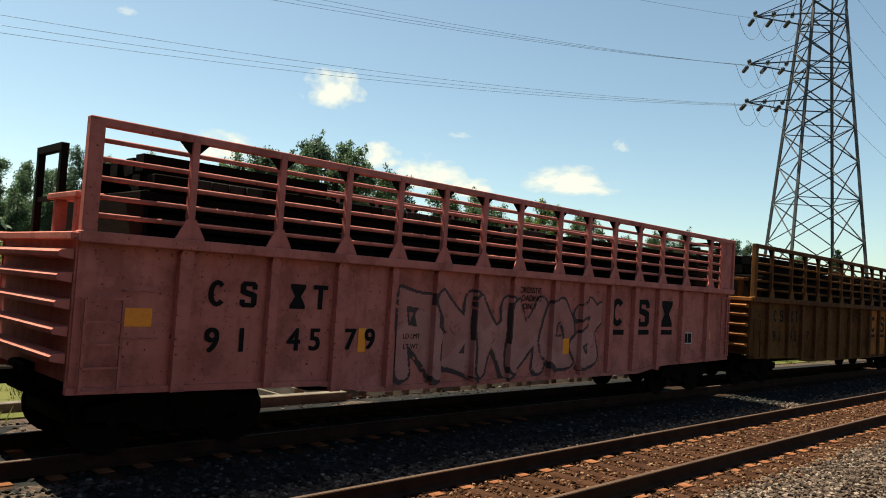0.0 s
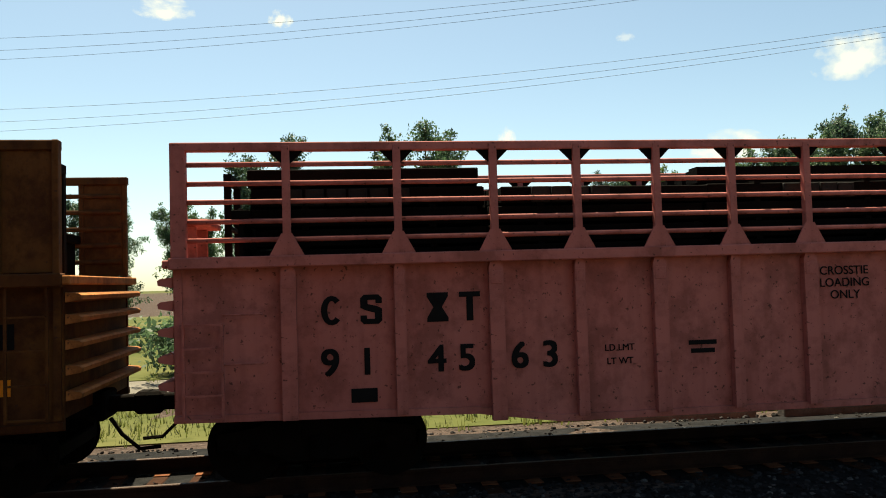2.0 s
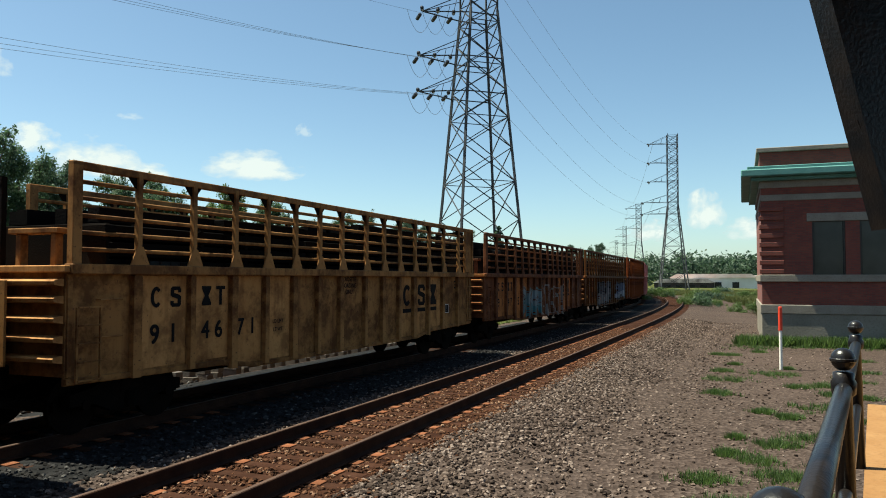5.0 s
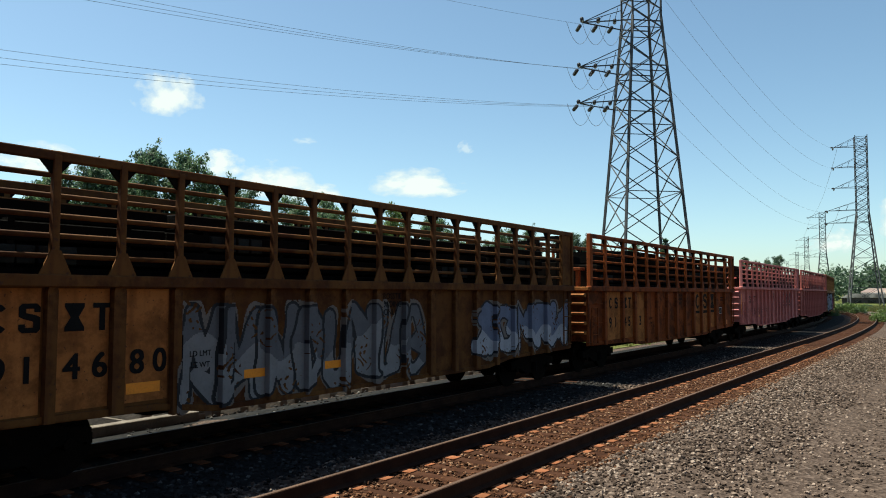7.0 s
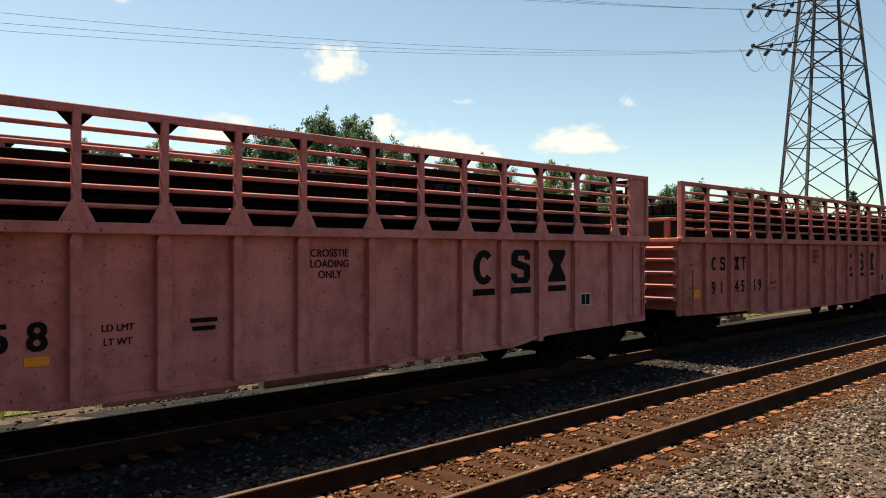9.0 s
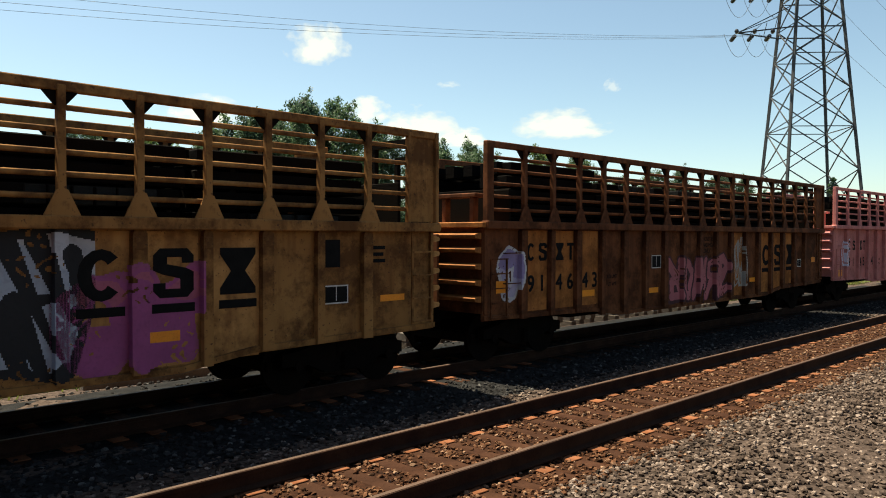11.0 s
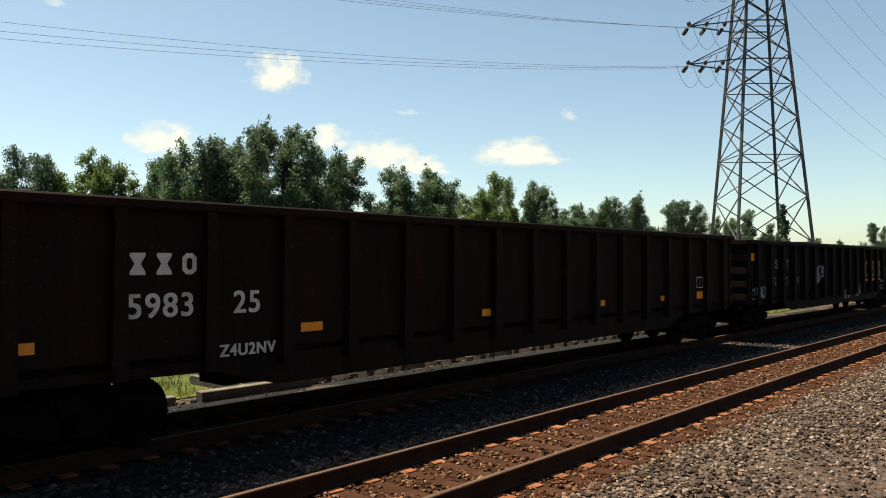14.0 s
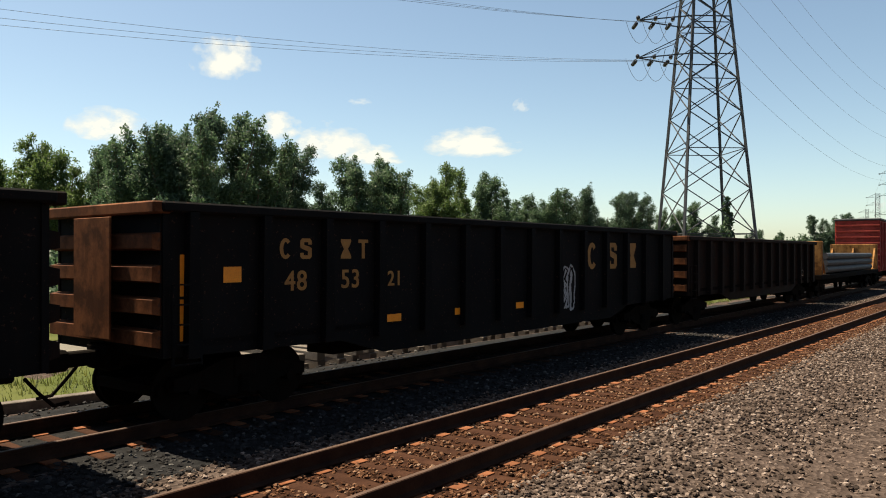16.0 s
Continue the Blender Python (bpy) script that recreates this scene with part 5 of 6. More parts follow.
# ---- lattice towers and wires ----
def tower(x, y, turn, side0, side1, z1, height, arms, label):
    """Square lattice tower: side0 wide at the ground, side1 at z1, then straight to the top. arms: (z, length, strings)."""
    root = tagged(new("lattice_tower"), label, "power pylon", "power pylons")
    root.matrix_basis = pose(x, y, -0.5, 0, 0, turn)

    def wide(z):
        return side0 + (side1 - side0) * min(z / z1, 1.0)
    levels = [0.0]
    while levels[-1] < height - 0.8:
        levels.append(min(height, levels[-1] + max(1.6, wide(levels[-1]) * 0.62)))
    corner = ((-1, -1), (1, -1), (1, 1), (-1, 1))
    for cx, cy in corner:
        b = Build()
        for a, c in ((0, z1), (z1, height)):
            b.beam((cx * wide(a) / 2, cy * wide(a) / 2, a), (cx * wide(c) / 2, cy * wide(c) / 2, c), 0.22 if a == 0 else 0.16)
        part("leg", b, M_IRON, root)
    for k in range(4):
        b = Build()
        (ax, ay), (bx, by) = corner[k], corner[(k + 1) % 4]
        for i in range(len(levels) - 1):
            lo, hi = levels[i], levels[i + 1]
            wl, wh = wide(lo) / 2, wide(hi) / 2
            b.beam((ax * wl, ay * wl, lo), (bx * wh, by * wh, hi), 0.085)
            b.beam((bx * wl, by * wl, lo), (ax * wh, ay * wh, hi), 0.085)
            if i % 2 == 0:
                b.beam((ax * wh, ay * wh, hi), (bx * wh, by * wh, hi), 0.075)
        tagged(part("face_bracing", b, M_IRON, root), kind="stuff")
    for z, ln, strings in arms:
        b = Build()
        w = wide(z) / 2
        tip = (-w - ln, 0, z)
        for sy in (-1, 1):
            b.beam((-w, sy * w, z), tip, 0.1).beam((-w, sy * w, z + 2.0), tip, 0.07)
            for q in (0.35, 0.7):
                b.beam((-w - ln * q, sy * w * (1 - q), z), (-w - ln * q * 0.8, sy * w * (1 - q), z + 2.0 * (1 - q)), 0.05)
        b.beam((w, -w, z), (-w, -w, z), 0.1).beam((w, w, z), (-w, w, z), 0.1)
        part("crossarm", b, M_IRON, root)
        for i in range(strings):
            p = Vector((-w - ln * (1 - 0.36 * i), 0, z))
            for d in ((0, -1), (0, 1)):
                q = p + Vector((-0.6 * (d[1] < 0), d[1] * 1.7, -0.25))
                part("insulator", Build().tube([p.lerp(q, 0.35), p.lerp(q, 0.4), p.lerp(q, 0.95), q], [0.05, 0.19, 0.19, 0.05], 8), M_INSUL, root)
    return root, wide


P1 = Vector((77 * math.sin(radians(3.75)), 77 * math.cos(radians(3.75)), 0))
PW = Vector((103 * math.sin(radians(-112.9)), 103 * math.cos(radians(-112.9)), 0))
P2 = Vector((208 * math.sin(radians(17.9)), 208 * math.cos(radians(17.9)), 0))
ARMS1 = ((21.4, 4.4, 3), (25.0, 4.6, 3), (29.5, 4.6, 3), (34.0, 4.4, 2))
tower(P1.x, P1.y, 19, 7.4, 2.9, 30, 42, ARMS1, "tall grey steel lattice power pylon behind the train")
ARMSW = ((20.0, 5.0, 2), (25.8, 4.8, 2), (32.0, 4.8, 1), (38.0, 4.8, 1))
tower(PW.x, PW.y, 76, 7.0, 2.6, 22, 41.5, ARMSW, "grey steel lattice power pylon, far along the line")
ARMS2 = ((20.0, 6.2, 1), (23.0, 6.2, 1), (28.5, 4.6, 1), (33.5, 4.6, 1), (38.5, 4.6, 1))
tower(P2.x, P2.y, -12, 7.0, 2.6, 22, 41.0, ARMS2, "grey lattice power pylon beyond the bend")
FAR_TOWERS = [Vector((d * math.sin(radians(a)), d * math.cos(radians(a)), 0)) for a, d in ((15.5, 395), (14.5, 560), (13.9, 760), (13.3, 980))]
for p in FAR_TOWERS:
    tower(p.x, p.y, -12, 7.0, 2.6, 22, 41.0, ARMS2[:1] + ARMS2[2:], "distant lattice power pylon in the haze")


def vine():
    rng = np.random.default_rng(5)
    cl = [((rng.normal() * 0.35 * (1.2 - k / 16), rng.normal() * 0.35, 0.4 + k * 0.5), 0.75 - k * 0.035) for k in range(16)]
    ob = tagged(part("climbing_vine", leaf_cloud(rng, cl, 7000, 0.14), M_LEAF[0]), "green vine climbing the pylon leg", "vine")
    ob.location = (P1.x + 1.9, P1.y - 2.2, -0.6)


def jumpers():
    for z in (21.4, 25.0, 29.5):
        for i in range(3):
            p = arm_point(P1, 19, 2.0, 4.4, z, i)
            pts = [p + Vector((-1.2 + 2.4 * q, -1.0 + 2.0 * q, -2.0 * (1 - (2 * q - 1) ** 2))) for q in np.linspace(0, 1, 9)]
            tagged(part("jumper_wire", Build().tube(pts, 0.02, 5), M_WIRE), "looped jumper wire under a crossarm", "wire", "power wires")


def wire(a, b, sag, rad=0.03, n=28):
    a, b = Vector(a), Vector(b)
    return [a.lerp(b, i / n) - Vector((0, 0, 4 * sag * (i / n) * (1 - i / n))) for i in range(n + 1)]


def arm_point(p, turn, wide_half, ln, z, i):
    return p + Matrix.Rotation(radians(turn), 3, "Z") @ Vector((-wide_half - ln * (1 - 0.36 * i), 0, z - 0.7))


def line_of_wires():
    for z, zw in ((21.4, 20.0), (25.0, 25.8)):
        for i in range(3):
            a = arm_point(P1, 19, 2.1 if z < 22 else 1.8, 4.4, z, i)
            b = arm_point(PW, 76, 1.4, 5.0, zw + (0.7, -0.7, -1.7)[i], i)
            tagged(part("power_wire", Build().tube(wire(a, b, 5.5, 0), 0.012, 5), M_WIRE), "thin sagging power line wire", "wire", "power wires")
    for z in (29.5, 34.0):
        a = arm_point(P1, 19, 1.5, 4.4, z, 0)
        b = arm_point(PW, 76, 1.3, 4.8, z + 3, 0)
        tagged(part("power_wire", Build().tube(wire(a, b, 6, 0), 0.012, 5), M_WIRE), "thin sagging power line wire", "wire", "power wires")
    for za, zb, ln in ((21.4, 20.0, 6.2), (25.0, 23.0, 6.2), (29.5, 28.5, 4.6), (34.0, 33.5, 4.6), (38.0, 38.5, 4.6)):
        a = P1 + Vector((1.0, 1.0, za))
        b = arm_point(P2, -12, 1.3, ln, zb, 0)
        tagged(part("power_wire", Build().tube(wire(a, b, 4, 0), 0.015, 5), M_WIRE), "thin sagging power line wire", "wire", "power wires")
    prev = P2
    for p in FAR_TOWERS:
        for zb in (23.0, 38.5):
            tagged(part("power_wire", Build().tube(wire(prev + Vector((-5, 0, zb)), p + Vector((-5, 0, zb)), 4, 0), 0.03, 4), M_WIRE), "thin sagging power line wire", "wire", "power wires")
        prev = p


line_of_wires()


# ---- trees and low plants ----
def leaf_cloud(rng, centres, count, size):
    V, F = [], []
    c = np.array([q[0] for q in centres])
    r = np.array([q[1] for q in centres])
    pick = rng.choice(len(c), count, p=r ** 2 / (r ** 2).sum())
    d = rng.normal(size=(count, 3))
    d /= np.linalg.norm(d, axis=1)[:, None]
    pos = c[pick] + d * (r[pick] * rng.uniform(0.05, 1.6, count) ** 0.75)[:, None] * np.array([1, 1, 0.8])
    a = rng.normal(size=(count, 3))
    a /= np.linalg.norm(a, axis=1)[:, None]
    b = np.cross(a, d + rng.normal(size=(count, 3)) * 0.6)
    b /= np.linalg.norm(b, axis=1)[:, None] + 1e-9
    s = (size * rng.uniform(0.6, 1.4, count))[:, None]
    quad = np.stack([pos - a * s - b * s * 0.1, pos - b * s * 0.55, pos + a * s, pos + b * s * 0.55], 1).reshape(-1, 3)
    idx = np.arange(count * 4).reshape(-1, 4)
    me = bpy.data.meshes.new("crown")
    me.from_pydata(quad.tolist(), [], idx.tolist())
    return me


def tree_meshes(variant, h, spread, leaves, leaf):
    rng = np.random.default_rng(100 + variant)
    b = Build()
    lean = Vector((rng.uniform(-.04, .04), rng.uniform(-.04, .04), 0)) * h
    trunk = [Vector((0, 0, -0.3)), Vector((0, 0, h * 0.2)) + lean * 0.2, Vector((0, 0, h * 0.5)) + lean * 0.5, Vector((0, 0, h * 0.7)) + lean]
    b.tube(trunk, [h * 0.022, h * 0.017, h * 0.011, h * 0.004], 8)
    clumps = []

    def twig(p, d, ln, r):
        """A thin branch with tufts of leaves that shrink towards its tip."""
        q = p + d * ln
        b.tube([p, p.lerp(q, 0.5), q], [h * 0.004, h * 0.0025, h * 0.001], 4)
        for k in range(4):
            c = p.lerp(q, 0.3 + 0.25 * k)
            clumps.append(((c.x + rng.normal() * 0.12, c.y + rng.normal() * 0.12, c.z + rng.normal() * 0.1), r * (1.15 - 0.22 * k)))

    leaders = int(rng.integers(5, 9))
    for i in range(leaders):
        a = i * 2 * math.pi / leaders + rng.uniform(-0.4, 0.4)
        z0 = h * rng.uniform(0.14, 0.36)
        p0 = Vector((0, 0, z0)) + lean * (z0 / h)
        out, up = spread * rng.uniform(0.2, 0.75), h * rng.uniform(0.4, 0.62)
        p2 = p0 + Vector((math.cos(a) * out, math.sin(a) * out, up))
        p1 = p0.lerp(p2, 0.5) + Vector((math.cos(a) * out * 0.18, math.sin(a) * out * 0.18, -h * 0.02))
        b.tube([p0, p1, p2], [h * 0.01, h * 0.007, h * 0.003], 6)
        for k in range(11):
            q = 0.25 + 0.075 * k
            c = p0.lerp(p1, q * 2) if q < 0.5 else p1.lerp(p2, q * 2 - 1)
            g = rng.uniform(0, 2 * math.pi)
            d = Vector((math.cos(g), math.sin(g), rng.uniform(-0.2, 0.9))).normalized()
            twig(c, d, spread * rng.uniform(0.2, 0.42) * (1.2 - 0.5 * q), spread * rng.uniform(0.1, 0.17))
        twig(p2, Vector((math.cos(a) * 0.3, math.sin(a) * 0.3, 1)).normalized(), h * rng.uniform(0.05, 0.11), spread * 0.1)
    for i in range(20):
        z = h * rng.uniform(0.1, 0.62)
        g = rng.uniform(0, 2 * math.pi)
        twig(Vector((0, 0, z)) + lean * (z / h), Vector((math.cos(g), math.sin(g), rng.uniform(-0.1, 0.5))).normalized(), spread * rng.uniform(0.45, 0.95), spread * rng.uniform(0.12, 0.2))
    return b.mesh("trunk"), leaf_cloud(rng, clumps, leaves, leaf)


TREES = []


def tree(x, y, h, variant, tint, label):
    tm, cm = shared(("tree", variant), lambda: tree_meshes(variant, 11.0, 4.3, 52000, 0.088))
    root = tagged(new("tree"), label, "tree", "trees behind the railway")
    k = h / 10.2
    root.matrix_basis = pose(x, y, -0.6, 0, 0, (variant * 77 + x * 13) % 360) @ Matrix.Diagonal((k * 0.84, k * 0.84, k, 1))
    part("trunk", tm, M_BARK, root)
    part("crown", cm, M_LEAF[tint], root)


def polar(az, d):
    return d * math.sin(radians(az)), d * math.cos(radians(az))


rt = random.Random(9)
TREE_ROW = ((-118, 62, 12), (-108, 60, 11.5), (-101, 55, 10.5), (-96, 50, 12.0), (-90, 62, 10), (-84, 62, 9.5), (-78, 60, 9), (-73, 46, 11.2), (-66, 66, 10), (-61.5, 46, 12.0), (-57, 70, 9),
            (-52, 66, 9.8), (-48.5, 62, 10.2), (-45, 64, 10.8), (-42, 62, 10.2), (-39, 62, 10.6), (-36.6, 54, 11.4), (-34.4, 52, 11.9), (-32.3, 52, 11.7), (-29.3, 54, 10.3), (-28.6, 74, 9.5), (-27.3, 56, 9.6), (-24.6, 66, 8.6),
            (-21.5, 66, 11.0), (-19.5, 68, 11.2), (-17.5, 80, 9.6), (-15.5, 74, 10.6), (-13, 84, 9.8), (-11.4, 82, 10.8), (-9, 98, 10), (-7, 100, 11), (-5, 102, 11.2), (-3, 110, 10.6), (-1.2, 116, 11), (0.8, 122, 9), (2.4, 124, 10), (4.2, 126, 8.5), (7, 150, 7), (8.6, 190, 7.5), (11.3, 165, 9.6), (12.4, 172, 10), (10, 210, 7))
for i, (az, d, h) in enumerate(TREE_ROW):
    x, y = polar(az, d)
    tree(x, y, h, i % 7, (0, 1, 1, 0, 2)[rt.randrange(5)], "green broadleaf tree in the row behind the railway")
for i in range(26):
    az = -60 + i * 2.5 + rt.uniform(-1, 1)
    x, y = polar(az, (74 if az < -25 else 95 + (az + 25) * 1.6) + rt.uniform(0, 14))
    tree(x, y, rt.uniform(5.5, 8.5), i % 7, rt.choice((0, 1, 1)), "smaller green tree behind the first row")


def bush(x, y, size, variant, tint):
    def make():
        rng = np.random.default_rng(300 + variant)
        cl = [((rng.normal() * 0.45, rng.normal() * 0.45, rng.uniform(0.2, 1.1)), rng.uniform(0.25, 0.5)) for _ in range(14)]
        return leaf_cloud(rng, cl, 2600, 0.07)
    b = tagged(part("shrub", shared(("bush", variant), make), M_LEAF[tint]), "leafy green shrub on the lineside", "shrub", "lineside shrubs")
    b.matrix_basis = pose(x, y, -0.62, 0, 0, variant * 50) @ Matrix.Diagonal((size, size, size, 1))


for az, d, sz in ((-78, 27, 1.5), (-72.5, 30, 2.4), (-69, 33, 2.0), (-62, 26, 1.3), (-58, 31, 2.3), (-55.5, 29, 2.6), (-53, 30, 2.7), (-51, 33, 3.0), (-86, 36, 2.4), (-92, 34, 2.2), (-98, 33, 2.4), (-47, 40, 3), (-43, 42, 2.6)):
    x, y = polar(az, d)
    bush(x, y, sz, int(abs(az)) % 4, 2 if rt.random() < 0.5 else 0)
for i in range(40):
    az, d = rt.uniform(13, 26), rt.uniform(60, 170)
    x, y = polar(az, d)
    if d > 75 or az > 22:
        bush(x, y, rt.uniform(0.6, 1.3), i % 4, rt.choice((0, 2, 1)))


def far_woods():
    rng = np.random.default_rng(8)
    cl = []
    for i in range(260):
        az = rng.uniform(8, 40)
        d = rng.uniform(330, 420)
        x, y = polar(az, d)
        h = rng.uniform(5, 9) + 4 * (16 < az < 30)
        for k in range(3):
            cl.append(((x + rng.normal() * 3, y + rng.normal() * 3, h * (0.35 + 0.3 * k) - 0.6), rng.uniform(2.2, 4.2)))
    tagged(part("far_woods", leaf_cloud(rng, cl, 42000, 0.7), M_LEAF[1]), "distant dark green woods on the horizon", "woods", kind="stuff")


far_woods()
vine()
jumpers()


def blades(name, label, spots, count, size, material, seed):
    """Grass or weeds: narrow blades in tufts. spots: function giving x, y, z, tuft radius."""
    rng = np.random.default_rng(seed)
    V, F = [], []
    for i in range(count):
        x, y, z, r = spots(rng)
        for k in range(14):
            a, t = rng.uniform(0, 6.283), rng.uniform(0.2, 1.0)
            px, py = x + math.cos(a) * r * t, y + math.sin(a) * r * t
            h, w = size * rng.uniform(0.4, 1.2), size * 0.09
            lx, ly = math.cos(a) * h * 0.5 * t + rng.normal() * h * 0.2, math.sin(a) * h * 0.5 * t + rng.normal() * h * 0.2
            o = len(V)
            V += [(px - w * math.sin(a), py + w * math.cos(a), z), (px + w * math.sin(a), py - w * math.cos(a), z), (px + lx, py + ly, z + h)]
            F.append((o, o + 1, o + 2))
    me = bpy.data.meshes.new(name)
    me.from_pydata(V, [], F)
    tagged(part(name, me, material), label, "grass", kind="stuff")


def behind_train(rng):
    s, off = rng.uniform(-70, 60), SPACING + 4.4 + abs(rng.normal()) * 4.5
    if 9.5 < off - SPACING < 14.5:
        off += 6
    p = on_line(s, off)
    return p.x, p.y, -0.6, 0.3


def beyond_yard(rng):
    az, d = rng.uniform(14, 30), 40 + 130 * rng.random()
    x, y = polar(az, d)
    if on_side(x, y) > -7 or d < 52 and az < 21:
        x, y = polar(24 + rng.uniform(0, 4), rng.uniform(60, 160))
    return x, y, -0.5, 0.8


def on_side(x, y):
    i = int(np.argmin((LX - x) ** 2 + (LY - y) ** 2))
    return -(x - LX[i]) * math.cos(HEAD[i]) + (y - LY[i]) * math.sin(HEAD[i])


rw = random.Random(21)
WEEDS = [(11.2, 20.0, 0.35), (9.9, 21.8, 0.5), (7.9, 20.6, 0.5), (8.3, 16.0, 0.4), (6.5, 12.9, 0.35), (5.0, 9.0, 0.25), (12.8, 30.2, 0.8), (13.5, 31.0, 0.7), (16.5, 30.2, 0.9), (18, 29.6, 0.9), (15.2, 30.4, 0.5)]
for _ in range(26):
    az, d = rw.uniform(19.5, 30), rw.uniform(9, 31)
    WEEDS.append((d * math.sin(radians(az)), d * math.cos(radians(az)), rw.uniform(0.06, 0.28)))


def yard_weeds(rng):
    x, y, r = WEEDS[int(rng.integers(len(WEEDS)))]
    return x + rng.normal() * r * 0.7, y + rng.normal() * r * 0.7, -0.44, 0.1


def station_foot(rng):
    u, v = rng.uniform(-1.0, 12.0), rng.normal() * 0.35
    a = radians(-22.5)
    return 14.2 + math.cos(a) * u - math.sin(a) * (v - 0.7), 32.3 + math.sin(a) * u + math.cos(a) * (v - 0.7), -0.46, 0.25


blades("lineside_grass", "short yellow green grass behind the train", behind_train, 3600, 0.24, M_GRASS, 1)
blades("field_grass", "rough green field grass beyond the yard", beyond_yard, 9000, 0.7, M_GRASS, 2)
blades("yard_weeds", "low green weeds in the gravel yard", yard_weeds, 2000, 0.11, M_WEED, 3)
blades("station_grass", "tall rough grass at the foot of the station wall", station_foot, 900, 0.42, M_WEED, 4)


def meadow_strips():
    b = sweep([(SPACING + 4.6, -0.64), (SPACING + 4.6, -0.53), (SPACING + 9.5, -0.55), (SPACING + 9.5, -0.64)], -90, 160, 0, 4)
    tagged(part("ground_verge", b, M_MEADOW), "grass verge beyond the far track", "ground", kind="structure")
    b = sweep([(SPACING + 9.5, -0.66), (SPACING + 9.5, -0.545), (SPACING + 15, -0.545), (SPACING + 15, -0.66)], -90, 160, 0, 4)
    tagged(part("road_gravel", b, M_ROAD), "pale gravel service road behind the train", "road", kind="structure")
    b = sweep([(SPACING + 15, -0.66), (SPACING + 15, -0.52), (SPACING + 75, -0.5), (SPACING + 75, -0.66)], -90, 160, 0, 4)
    tagged(part("ground_meadow", b, M_MEADOW), "rough meadow under the trees", "ground", kind="structure")
    b = Build().add([(18, 62, -0.43), (45, 52, -0.43), (130, 150, -0.43), (80, 260, -0.43), (46, 130, -0.43), (28, 90, -0.43)], [(0, 1, 2, 3, 4, 5)])
    tagged(part("ground_field", b, M_MEADOW), "green field beyond the yard", "ground", kind="structure")


meadow_strips()


# ---- brick station building ----
def station():
    root = tagged(new("brick_station_building"), "dark red brick station building with green copper cornice", "building")
    root.matrix_basis = pose(14.2, 32.3, -0.45, 0, 0, -22.5)
    W, D = 15.0, 11.0
    part("foundation", Build().box(0, W, 0, D, 0, 1.3, 0.02), M_CONC, root, "stained concrete base")
    part("base_course", Build().box(-0.04, W, -0.04, D, 1.3, 1.68, 0.02), M_LIME, root, "pale limestone band")
    wx = [(2.0, 3.24), (3.77, 5.0), (7.0, 8.2)]
    xs = [0.03] + [v for p in wx for v in p] + [W]
    wall = Build().box(0.03, W, 0.03, D, 1.66, 2.8).box(0.03, W, 0.03, D, 5.18, 7.3)
    for a, c in zip(xs[0::2], xs[1::2]):
        wall.box(a, c, 0.03, D, 2.8, 5.18)
    part("wall", wall, M_BRICK, root)
    part("sill_course", Build().box(-0.05, W, -0.07, D, 2.65, 2.95, 0.02), M_LIME, root, "limestone sill course")
    part("lintel", Build().box(1.8, 8.6, -0.02, 0.2, 5.18, 5.53, 0.015), M_LIME, root, "limestone lintel")
    part("frieze", Build().box(-0.01, W, -0.01, D, 6.1, 6.36, 0.015), M_LIME, root)
    part("frieze", Build().box(-0.03, W, -0.03, D, 6.65, 6.95, 0.02), M_LIME, root)
    part("cornice", Build().box(-0.35, W, -0.35, D, 6.95, 7.1, 0.02).box(-0.75, W, -0.75, D, 7.1, 7.4, 0.04).box(-0.5, W, -0.5, D, 7.4, 7.55, 0.02), M_COPPER, root, "green weathered copper cornice")
    part("parapet", Build().box(0, W, 0, 0.3, 7.5, 8.2).box(0, 0.3, 0.3, D, 7.5, 8.2), M_BRICK, root)
    part("coping", Build().box(-0.12, W, -0.12, 0.4, 8.2, 8.38, 0.02).box(-0.12, 0.4, 0.4, D, 8.2, 8.38, 0.02), M_LIME, root)
    quo = Build().box(-0.05, 0.9, -0.05, 0.6, 0, 0.18, 0.01).mesh("quoin")
    for i in range(8):
        part("quoin", quo, M_BRICK, root, at=(0, 0, 3.0 + i * 0.38))
    for a, c in wx:
        win = part("window", Build().box(a, c, 0.18, 0.24, 2.95, 5.18), M_GLASS, root, "dark boarded window")
        for x in (a, c - 0.08):
            part("window_frame", Build().box(x, x + 0.08, 0.1, 0.18, 2.95, 5.18, 0.008), M_BLKPAINT, win)
    part("roof", Build().box(0.3, W, 0.3, D, 7.5, 7.6), M_STEEL, root)
    post = tagged(new("marker_post"), "white marker post with red top", "marker post")
    post.matrix_basis = pose(10.62, 22.88, -0.44)
    part("shaft", Build().tube([(0, 0, -0.1), (0, 0, 1.2)], 0.045, 12), plain("white_post_paint", (0.7, 0.68, 0.64), (0.6, 0.57, 0.52), 6, 0.6), post)
    part("sleeve", Build().tube([(0, 0, 1.2), (0, 0, 1.9), (0, 0, 1.92)], [0.06, 0.06, 0.03], 12), plain("red_sleeve", (0.6, 0.05, 0.02), (0.5, 0.04, 0.02), 6, 0.5), post, "red reflective sleeve")


station()


